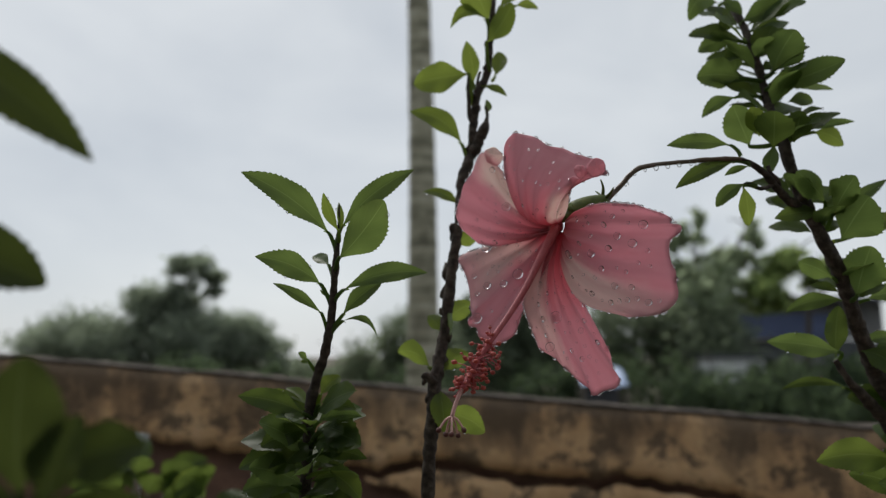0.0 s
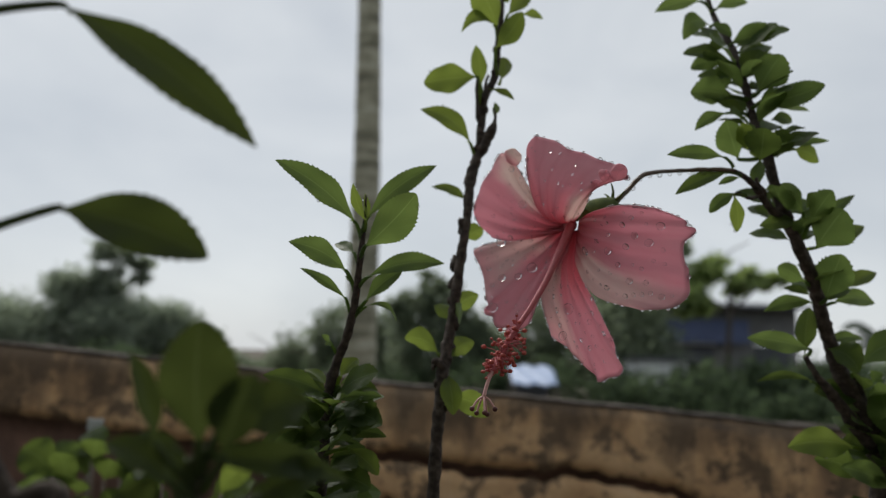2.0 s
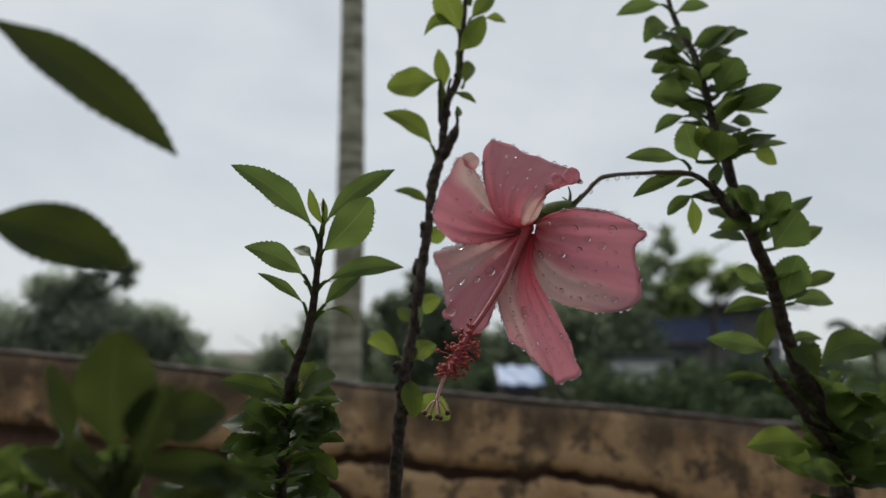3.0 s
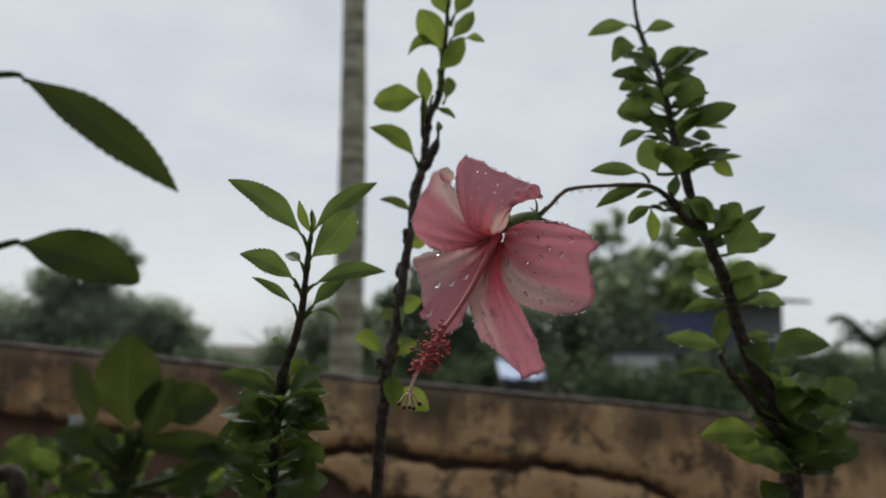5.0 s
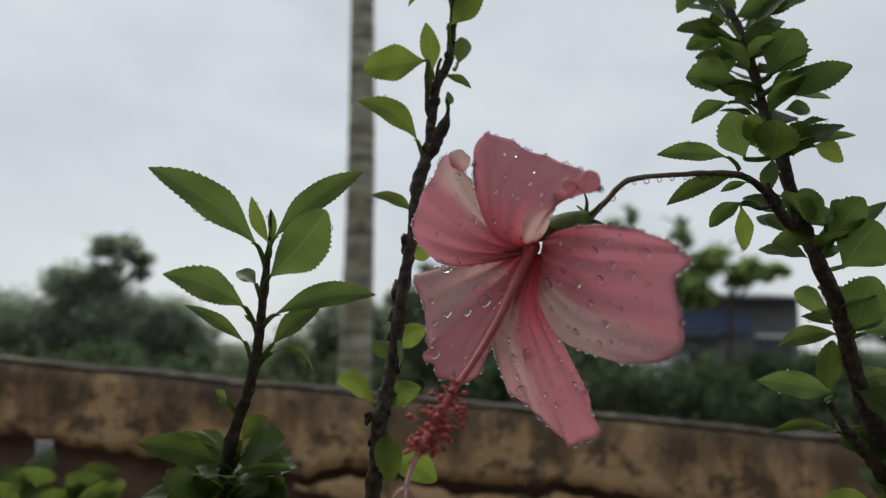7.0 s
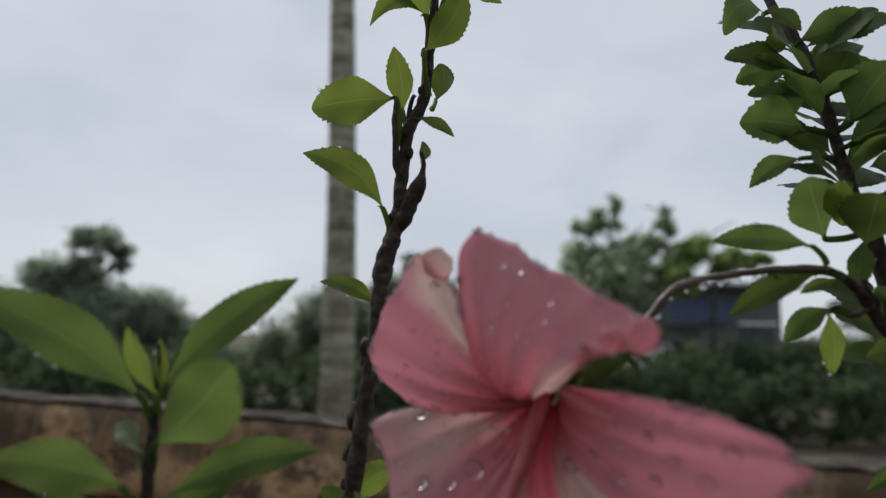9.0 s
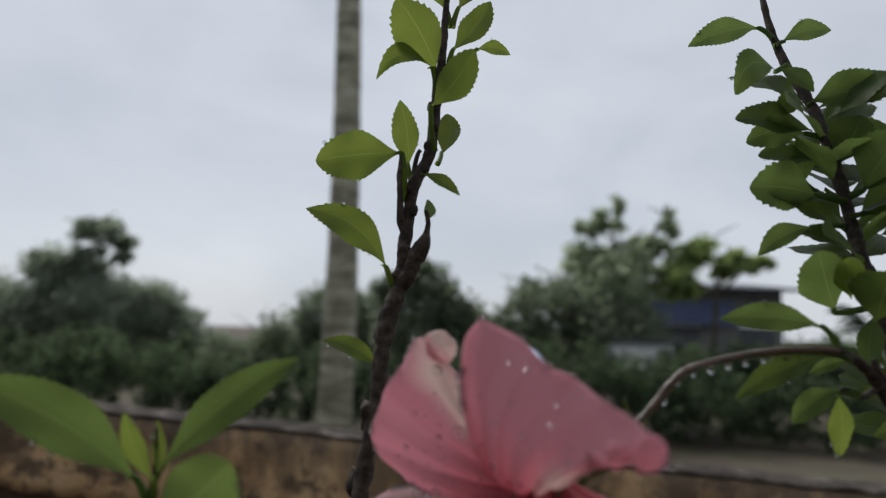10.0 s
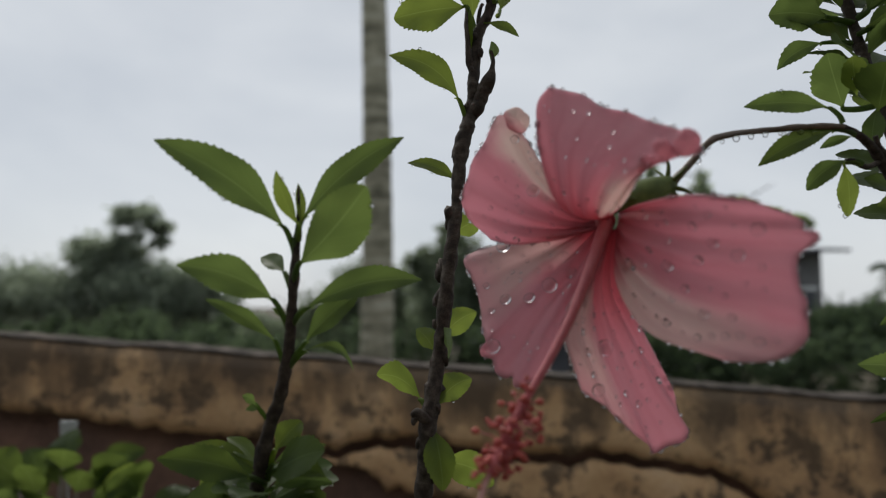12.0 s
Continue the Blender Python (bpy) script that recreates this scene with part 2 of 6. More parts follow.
def palm_material():
    """A pale palm trunk with leaf-scar rings and lichen."""
    m, n, l = material("palm_bark")
    tc = n.new("ShaderNodeTexCoord")
    mp = n.new("ShaderNodeMapping")
    mp.inputs["Scale"].default_value = (3.0, 3.0, 22.0)
    l.new(tc.outputs["Object"], mp.inputs["Vector"])
    rings = tex_noise(n, l, 1.0, 3.0, 0.5, mp.outputs["Vector"])
    lichen = tex_noise(n, l, 11.0, 6.0, 0.65)
    f = calc(n, l, "ADD", calc(n, l, "MULTIPLY", rings.outputs["Fac"], 0.6), calc(n, l, "MULTIPLY", lichen.outputs["Fac"], 0.45))
    r = ramp(n, [(0.34, (0.065, 0.062, 0.042)), (0.46, (0.155, 0.150, 0.105)), (0.57, (0.275, 0.268, 0.195)), (0.72, (0.43, 0.42, 0.34))])
    l.new(f, r.inputs["Fac"])
    p = n.new("ShaderNodeBsdfPrincipled")
    l.new(r.outputs["Color"], p.inputs["Base Color"])
    p.inputs["Roughness"].default_value = 0.85
    l.new(bump(n, l, f, 0.5, 0.01), p.inputs["Normal"])
    o = n.new("ShaderNodeOutputMaterial")
    l.new(p.outputs["BSDF"], o.inputs["Surface"])
    return m


LEAF = leaf_material("leaf_green", (0.032, 0.060, 0.015), (0.060, 0.100, 0.028), (0.23, 0.325, 0.080), 0.48)
YOUNG = leaf_material("leaf_young", (0.050, 0.083, 0.016), (0.086, 0.128, 0.030), (0.295, 0.38, 0.065), 0.50)
MATURE = leaf_material("leaf_mature", (0.022, 0.043, 0.010), (0.046, 0.076, 0.020), (0.18, 0.25, 0.050), 0.44)
# near twig leaves: dark olive, with the shade over them put into the colour
OLIVE_SHADED = leaf_material("leaf_olive_shaded", (0.017, 0.031, 0.008), (0.034, 0.052, 0.014), (0.115, 0.150, 0.032), 0.40)
PALE = leaf_material("leaf_pale_underside", (0.070, 0.105, 0.045), (0.12, 0.165, 0.075), (0.23, 0.31, 0.09), 0.40)
BARK = solid("stem_bark", [(0.34, (0.022, 0.017, 0.013)), (0.48, (0.048, 0.037, 0.029)), (0.58, (0.085, 0.067, 0.053)), (0.72, (0.15, 0.13, 0.105))], 300, 0.8, 1.0, 0.0010, spec=0.3)
STALK = solid("flower_stalk", [(0.3, (0.055, 0.040, 0.020)), (0.55, (0.10, 0.062, 0.034)), (0.8, (0.16, 0.10, 0.06))], 300, 0.5, 0.4, 0.0003, coat=0.3)
SEPAL = solid("calyx_green", [(0.3, (0.050, 0.075, 0.012)), (0.55, (0.095, 0.130, 0.024)), (0.8, (0.15, 0.18, 0.04))], 300, 0.55, 0.4, 0.0003, spec=0.25)
PALE_LONG = [(0.18, 0), (0.42, 1), (0.80, 0.85), (1.0, 0.35)]
PETALS = [
    petal_material("petal_pale_left", 0, 0.56, 0.68, PALE_LONG),
    petal_material("petal_pale_right", 1, 0.58, 0.78, PALE_LONG),
    petal_material("petal_pale_foot", 1, 0.58, 0.90, [(0.06, 0), (0.24, 1), (0.55, 0.9), (0.85, 0.0)]),
    petal_material("petal_pale_half", 1, 0.53, 0.85, [(0.38, 0), (0.58, 1), (0.90, 1.0), (1.0, 0.5)]),
]
COLUMN = solid("stamen_red", [(0.3, (0.42, 0.095, 0.11)), (0.6, (0.52, 0.15, 0.165)), (0.8, (0.58, 0.21, 0.22))], 300, 0.45, 0.3, 0.0003, spec=0.3)
ANTHER = solid("anther_red", [(0.3, (0.34, 0.045, 0.038)), (0.55, (0.48, 0.090, 0.070)), (0.8, (0.58, 0.17, 0.12))], 600, 0.6, 0.5, 0.0003)
STYLE = solid("style_pink", [(0.3, (0.52, 0.26, 0.24)), (0.7, (0.68, 0.40, 0.36))], 300, 0.4, 0.2, 0.0002)
STIGMA = solid("stigma_maroon", [(0.3, (0.06, 0.018, 0.015)), (0.7, (0.15, 0.04, 0.035))], 500, 0.5, 0.4, 0.0002)
WATER = water_material()
PLASTER = plaster_material()
COPING = solid("coping_cement", [(0.36, (0.020, 0.017, 0.014)), (0.50, (0.050, 0.042, 0.035)), (0.60, (0.12, 0.10, 0.085)), (0.72, (0.28, 0.25, 0.22))], 34, 0.95, 0.8, 0.006, spec=0.1)
MORTAR = solid("bare_brickwork", [(0.3, (0.060, 0.036, 0.027)), (0.5, (0.125, 0.070, 0.050)), (0.7, (0.20, 0.11, 0.075))], 20, 0.9, 0.8, 0.006)
SOIL = solid("garden_soil", [(0.3, (0.030, 0.022, 0.014)), (0.5, (0.060, 0.045, 0.027)), (0.68, (0.075, 0.080, 0.035)), (0.85, (0.06, 0.09, 0.03))], 1.5, 0.95, 0.8, 0.03, fine=40)
PALM = palm_material()
WOOD = solid("tree_bark", [(0.3, (0.025, 0.020, 0.016)), (0.6, (0.07, 0.058, 0.045))], 8, 0.9, 0.6, 0.02)
# distance haze is put into this foliage colour: paler and greyer than real leaves
FAR_DARK_HAZED = foliage_material("far_foliage_dark_hazed", (0.135, 0.16, 0.132), (0.23, 0.265, 0.21), (0.37, 0.43, 0.305))
UNDERGROWTH = foliage_material("undergrowth_green", (0.032, 0.048, 0.031), (0.072, 0.099, 0.061), (0.11, 0.155, 0.076))
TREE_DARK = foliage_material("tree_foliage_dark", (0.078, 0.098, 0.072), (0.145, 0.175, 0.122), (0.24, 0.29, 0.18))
# airy tree green, lightened and greyed to stand in for rain haze
FAR_MID_HAZED = foliage_material("far_foliage_hazed", (0.17, 0.205, 0.15), (0.27, 0.32, 0.22), (0.46, 0.54, 0.34))
FAR_LIGHT = foliage_material("far_foliage_light", (0.14, 0.19, 0.09), (0.23, 0.30, 0.13), (0.40, 0.50, 0.17))
HOUSE_WALL = solid("house_wall_grey", [(0.3, (0.10, 0.105, 0.11)), (0.7, (0.19, 0.19, 0.19))], 3, 0.9, 0.3, 0.01)
# pale finish of the added unseen wall and slab, set for its bounce light
BOUNCE_PALE = solid("bounce_pale", [(0.3, (0.34, 0.33, 0.31)), (0.7, (0.46, 0.45, 0.42))], 3, 0.9, 0.3, 0.01)
ROOF_SLATE = solid("roof_dark_sheet", [(0.3, (0.035, 0.040, 0.050)), (0.7, (0.07, 0.075, 0.09))], 4, 0.6, 0.3, 0.01)
BLUE = solid("blue_sheet", [(0.3, (0.032, 0.050, 0.118)), (0.7, (0.058, 0.082, 0.170))], 5, 0.5, 0.3, 0.01)
TARP = solid("pale_blue_tarpaulin", [(0.3, (0.20, 0.27, 0.42)), (0.7, (0.32, 0.40, 0.56))], 5, 0.4, 0.5, 0.02)
WHITE = solid("white_wash", [(0.3, (0.66, 0.68, 0.68)), (0.7, (0.82, 0.84, 0.83))], 4, 0.8, 0.3, 0.01)
STAKE = solid("weathered_plastic", [(0.3, (0.32, 0.34, 0.34)), (0.7, (0.50, 0.52, 0.51))], 30, 0.6, 0.3, 0.002)


# ---- building helpers ----
def thing(name, base, label, category, group=""):
    ob = new(name)
    ob.location = base
    ob.empty_display_size = 0.05
    return tagged(ob, label, category, group)


def place_under(ob, parent):
    if parent is not None:
        ob.parent = parent
        if parent.parent is None:
            ob.matrix_parent_inverse = Matrix.Translation(-parent.location)
    return ob


def part(name, bm, mat, parent, label="", smooth=True):
    me = bpy.data.meshes.new(name)
    bm.normal_update()
    bm.to_mesh(me)
    bm.free()
    me.materials.append(mat)
    if smooth:
        for f in me.polygons:
            f.use_smooth = True
    ob = new(name, me)
    if label:
        ob["label"] = label
    return place_under(ob, parent)


def raw(name, verts, faces, mat, parent=None, smooth=False):
    me = bpy.data.meshes.new(name)
    me.from_pydata(verts, [], faces)
    me.materials.append(mat)
    if smooth:
        for f in me.polygons:
            f.use_smooth = True
    return place_under(new(name, me), parent)


def spline(pts, k=5):
    """Points on a smooth curve through pts."""
    pts = [Vector(p) for p in pts]
    res = []
    for i in range(len(pts) - 1):
        p0, p1, p2, p3 = pts[max(i - 1, 0)], pts[i], pts[i + 1], pts[min(i + 2, len(pts) - 1)]
        for j in range(k):
            t = j / k
            res.append(0.5 * ((2 * p1) + (p2 - p0) * t + (2 * p0 - 5 * p1 + 4 * p2 - p3) * t * t + (3 * p1 - p0 - 3 * p2 + p3) * t ** 3))
    res.append(pts[-1])
    return res


def tube(bm, pts, radii, sides=8, rough=0.0, caps=True):
    """A round, tapering tube along pts; rough makes its bark uneven."""
    rings = []
    up = Vector((0.3, 1.0, 0.2)).normalized()
    for i, p in enumerate(pts):
        d = (pts[min(i + 1, len(pts) - 1)] - pts[max(i - 1, 0)]).normalized()
        a = d.cross(up).normalized()
        b = d.cross(a)
        ring = []
        for s in range(sides):
            q = 2 * math.pi * s / sides
            r = radii[i] * (1 + rough * noise.noise(Vector((p.x * 260 + s, p.y * 260, p.z * 260 + s * 0.7))))
            ring.append(bm.verts.new(p + r * (math.cos(q) * a + math.sin(q) * b)))
        rings.append(ring)
    for r0, r1 in zip(rings, rings[1:]):
        for s in range(sides):
            bm.faces.new((r0[s], r0[(s + 1) % sides], r1[(s + 1) % sides], r1[s]))
    if caps:
        bm.faces.new(rings[0][::-1])
        bm.faces.new(rings[-1])


def stem(plant, name, pts, radii, mat):
    k = 14
    pts = [Vector(p) for p in pts]
    if pts[-1].z < 0.5:  # the part below the view runs straight down to the soil
        pts.insert(-1, pts[-2].lerp(pts[-1], 0.10))
        radii = [*radii[:-1], radii[-2], radii[-1]]
        line = spline(pts[:-1], k) + [pts[-2].lerp(pts[-1], j / k) for j in range(1, k + 1)]
    else:
        line = spline(pts, k)
    rr = [float(np.interp(i / k, range(len(radii)), radii)) for i in range(len(line))]
    rr = [0.87 * r * (1 + 0.16 * noise.noise(p * 150) + 0.13 * noise.noise(p * 420)) for r, p in zip(rr, line)]
    bm = bmesh.new()
    tube(bm, line, rr, 10, 0.26)
    return part(name, bm, mat, plant)


def bud(plant, where, r):
    """A woody knot with a leaf scar."""
    bm = bmesh.new()
    bmesh.ops.create_icosphere(bm, subdivisions=2, radius=r * 0.78)
    for v in bm.verts:
        v.co *= 1 + 0.8 * noise.noise(v.co * 900 + Vector(where) * 90)
        v.co.z *= 1.7
        v.co += Vector(where)
    return part("knot", bm, BARK, plant)


def leaf(plant, base, tip, face, width, bow, mat, root=None):
    """A toothed blade from base to tip; face is the way its upper side looks, bow the sweep of its midrib: a vector, or a share of the length upwards."""
    base, tip, face = Vector(base), Vector(tip), Vector(face).normalized()
    axis = tip - base
    length = axis.length
    axis.normalize()
    across = axis.cross(face).normalized()
    seed = base.x * 431 + tip.z * 577
    if isinstance(bow, float):
        bow = (Vector((0, 0, 1)) - axis * axis.z).normalized() * bow * length * 0.7
    bow = Vector(bow)
    nv = 6
    teeth = max(7, min(18, int(length / 0.0021)))
    nu = teeth * 3 + 6
    blunt = width > 0.40 * length
    lop = 0.10 * math.sin(seed * 37)
    twist = 0.16 * math.sin(seed * 91)
    me_verts, uvs = [], []
    for i in range(nu + 1):
        u = i / nu
        rise, fall = (0.66, 0.66) if blunt else (0.70, 0.86)
        peak = 0.50
        half = 0.5 * width * (math.sin(0.5 * math.pi * min(1.0, u / peak)) ** (1 / rise) if u < peak else math.cos(0.5 * math.pi * (u - peak) / (1 - peak)) ** fall)
        half = max(half, 0.5 * width * 0.06 * (1 - u))
        step = (i - 6) % 3
        saw = (0.0, 0.45, 1.0)[step] if u > 0.22 else 0.0
        tooth = (0.034 + 0.012 * math.sin(i * 1.7 + seed)) * width * saw * min(1.0, (1 - u) * 6)
        turn = twist * (u - 0.5)
        spine = base + axis * (u * length) + bow * (4 * u * (1 - u)) - face * (0.05 * length * u * u)
        for j in range(nv + 1):
            v = j / nv * 2 - 1
            h = half * v * (1 + lop * v)
            edge = math.copysign(tooth, v) if abs(v) > 0.99 else 0.0
            fold = 0.20 * abs(h) + 0.09 * half * math.sin(u * 13 + seed + 2 * v) * v * v
            dirn = across * math.cos(turn) + face * math.sin(turn)
            me_verts.append(spine + dirn * (h + edge) + axis * abs(edge) * 0.8 + face * fold)
            uvs.append((u, j / nv))
    faces = []
    for i in range(nu):
        for j in range(nv):
            a = i * (nv + 1) + j
            faces.append((a, a + nv + 1, a + nv + 2, a + 1))
    if root is not None:  # the petiole, down to its stem
        root = Vector(root)
        line = spline([root, root.lerp(base, 0.5) - axis * length * 0.03, base, base + axis * length * 0.06], 4)
        side = (base - root).cross(face)
        side = side.normalized() if side.length > 1e-7 else across
        up = (base - root).normalized().cross(side)
        first = len(me_verts)
        for k, p in enumerate(line):
            tube_r = (0.00062 + 0.022 * width) * (1.35 - 0.55 * k / len(line))
            for s in range(6):
                q = s * math.pi / 3
                me_verts.append(p + tube_r * (math.cos(q) * side + math.sin(q) * up))
                uvs.append((0.02, 0.5))
        for i in range(len(line) - 1):
            for s in range(6):
                a, c = first + i * 6 + s, first + i * 6 + (s + 1) % 6
                faces.append((a, c, c + 6, a + 6))
    me = bpy.data.meshes.new("leaf")
    me.from_pydata(me_verts, [], faces)
    uvl = me.uv_layers.new(name="blade")
    for lp in me.loops:
        uvl.data[lp.index].uv = uvs[lp.vertex_index]
    me.materials.append(mat)
    for f in me.polygons:
        f.use_smooth = True
    ob = place_under(new("leaf", me), plant)
    if length < 0.07:
        rnd = random.Random(int(abs(seed) * 977) % 99991)
        for _ in range(rnd.choice((0, 0, 1, 2))):
            k = rnd.randrange(10, nu + 1) * (nv + 1) + rnd.choice((0, nv))
            bead(ob, me_verts[k], rnd.uniform(0.0004, 0.0008))
    return ob


DROP = {}


def drop_mesh(kind):
    """A low dome of water that lies on a surface, or a whole round bead."""
    if kind not in DROP:
        me = bpy.data.meshes.new("water_" + kind)
        if kind == "bead":
            bm = bmesh.new()
            bmesh.ops.create_uvsphere(bm, u_segments=14, v_segments=9, radius=1.0)
            bm.to_mesh(me)
            bm.free()
        else:
            bm = bmesh.new()
            bmesh.ops.create_uvsphere(bm, u_segments=18, v_segments=11, radius=1.0)
            for v in bm.verts:
                v.co.z = v.co.z * (0.55 if v.co.z < 0 else 1.0) + 0.5
            bm.to_mesh(me)
            bm.free()
        me.materials.append(WATER)
        for f in me.polygons:
            f.use_smooth = True
        DROP[kind] = me
    return DROP[kind]


def drop(parent, where, normal, r, flat=0.62):
    ob = new("water_drop", drop_mesh("drop"))
    q = Vector(normal).to_track_quat("Z", "Y")
    place_under(ob, parent)
    ob.matrix_basis = Matrix.LocRotScale(Vector(where), q, Vector((r, r * random.uniform(0.85, 1.1), r * flat)))
    return ob


def bead(parent, where, r):
    ob = new("water_bead", drop_mesh("bead"))
    place_under(ob, parent)
    ob.matrix_basis = Matrix.LocRotScale(Vector(where), None, Vector((r, r, r * random.uniform(0.9, 1.25))))
    return ob


def petal(flower, left, right, rim, cup, pale):
    """A petal between two edge curves with a lobed rim; cup hollows it."""
    L = [Vector(p) for p in left]
    R = [Vector(p) for p in right]
    nu, nv = 40, 72
    fine = spline([L[3], *rim, R[3]], 6)
    run = [0.0]
    for p, q in zip(fine, fine[1:]):
        run.append(run[-1] + (q - p).length)
    outer = []
    for j in range(nv + 1):
        s = run[-1] * j / nv
        k = max(i for i in range(len(run) - 1) if run[i] <= s + 1e-9)
        f = (s - run[k]) / (run[k + 1] - run[k])
        outer.append(fine[k].lerp(fine[k + 1], min(f, 1.0)) - L[3].lerp(R[3], j / nv))
    broad = []
    for j in range(nv + 1):
        reach = min(13, j, nv - j)
        span = outer[j - reach:j + reach + 1]
        broad.append(sum(span, Vector()) / len(span))
    mid_n = (R[2] - L[2]).cross((L[3] + R[3]) / 2 - L[0]).normalized()
    if mid_n.y > 0:
        mid_n = -mid_n
    seed = L[3].x * 911 + R[3].z * 517
    verts, uvs = [], []
    for i in range(nu + 1):
        u = i / nu
        for j in range(nv + 1):
            v = j / nv
            p = spline_at(L, u).lerp(spline_at(R, u), v)
            p = p + broad[j] * u ** 2.2 + (outer[j] - broad[j]) * u ** 6
            p = p - mid_n * (cup * math.sin(math.pi * v) * math.sin(math.pi * min(1, u * 1.05)) ** 0.8)
            frill = 0.0006 * u ** 3 * (math.sin(v * 21 + seed) + 0.7 * math.sin(v * 37 + seed * 2))
            crease = 0.0008 * math.sin(v * 26 + 5 * v * v + seed) * math.sin(math.pi * u ** 0.7)
            p = p + mid_n * (frill + crease)
            verts.append(p)
            uvs.append((u, v))
    faces = []
    for i in range(nu):
        for j in range(nv):
            a = i * (nv + 1) + j
            faces.append((a, a + nv + 1, a + nv + 2, a + 1))
    me = bpy.data.meshes.new("petal")
    me.from_pydata(verts, [], faces)
    uvl = me.uv_layers.new(name="blade")
    for lp in me.loops:
        uvl.data[lp.index].uv = uvs[lp.vertex_index]
    me.materials.append(PETALS[pale])
    for f in me.polygons:
        f.use_smooth = True
    ob = place_under(new("petal", me), flower)
    sol = ob.modifiers.new("thickness", "SOLIDIFY")
    sol.thickness, sol.offset = 0.0004, 0.0
    # rain on the side that looks to the viewer, and beads along the rim
    rnd = random.Random(int(abs(seed) * 1000) % 9973)
    lying = []
    for n in range(32 if pale == 2 else 105):
        i = int(nu * rnd.uniform(0.34, 0.97))
        j = int(nv * rnd.uniform(0.05, 0.95))
        k = i * (nv + 1) + j
        r = rnd.choice((0.0004, 0.0005, 0.0005, 0.0006, 0.0007, 0.0008, 0.0009, 0.0011, 0.0014, 0.0018, 0.0024)) * (1.25 if pale == 1 else 1.0)
        r = min(r, 0.0006) if pale == 2 else r
        if any((verts[k] - p).length < 1.7 * (r + q) for p, q in lying):
            continue
        lying.append((verts[k], r))
        nrm = (verts[k + 1] - verts[k]).cross(verts[k + nv + 1] - verts[k]).normalized()
        if nrm.y > 0:
            nrm = -nrm
        drop(ob, verts[k] + nrm * 0.0002, nrm, r)
    for n in range(70):
        edge = rnd.choice((0, 1, 2, 2))
        if edge == 2:
            k = nu * (nv + 1) + rnd.randrange(1, nv)
        else:
            k = rnd.randrange(nu // 2, nu) * (nv + 1) + (0 if edge == 0 else nv)
        bead(ob, verts[k], rnd.uniform(0.0003, 0.0009))
    return ob


def petal_fold(petal_ob, where, rx, rz, tilt, cream=0.0):
    """A rolled-over tip of a petal: one thin, puckered lobe, paler towards its upper edge."""
    turn = Matrix.Rotation(tilt, 3, "Y")
    rings, spokes = 8, 28
    verts, faces, uvs = [], [], []
    for i in range(rings + 1):
        for j in range(spokes):
            q = 2 * math.pi * j / spokes
            k = i / rings * (1 + 0.16 * noise.noise(Vector((math.cos(q) * 1.6, math.sin(q) * 1.6, rx * 4000))))
            x, z = math.cos(q) * k, math.sin(q) * k
            p = Vector((x * rx, 0.0011 * (x * x + z * z) - 0.0012 + 0.0002 * math.sin(5 * q) * k, z * rz))
            verts.append(Vector(where) + turn @ p)
            uvs.append((0.80 - 0.18 * cream * (0.5 + 0.5 * z), 0.5 + 0.46 * cream * (0.5 + 0.5 * z)))
    for i in range(rings):
        for j in range(spokes):
            a, b = i * spokes + j, i * spokes + (j + 1) % spokes
            faces.append((a, b, b + spokes, a + spokes))
    ob = raw("rolled_tip", verts, faces, petal_ob.data.materials[0], petal_ob, True)
    uvl = ob.data.uv_layers.new(name="blade")
    for lp in ob.data.loops:
        uvl.data[lp.index].uv = uvs[lp.vertex_index]
    sol = ob.modifiers.new("thickness", "SOLIDIFY")
    sol.thickness, sol.offset = 0.0003, 0.0
    for q in (0.4, 1.2, 2.0):
        bead(petal_ob, Vector(where) + turn @ Vector((rx * math.cos(q), 0.0006, rz * math.sin(q))), 0.0004)
    return ob


def spline_at(p, t):
    """A smooth curve through four points."""
    x = min(max(t, 0.0), 1.0) * 3
    i = min(int(x), 2)
    f = x - i
    p0 = p[i - 1] if i > 0 else p[0] * 2 - p[1]
    p1, p2 = p[i], p[i + 1]
    p3 = p[i + 2] if i < 2 else p[3] * 2 - p[2]
    return 0.5 * ((2 * p1) + (p2 - p0) * f + (2 * p0 - 5 * p1 + 4 * p2 - p3) * f * f + (3 * p1 - p0 - 3 * p2 + p3) * f ** 3)


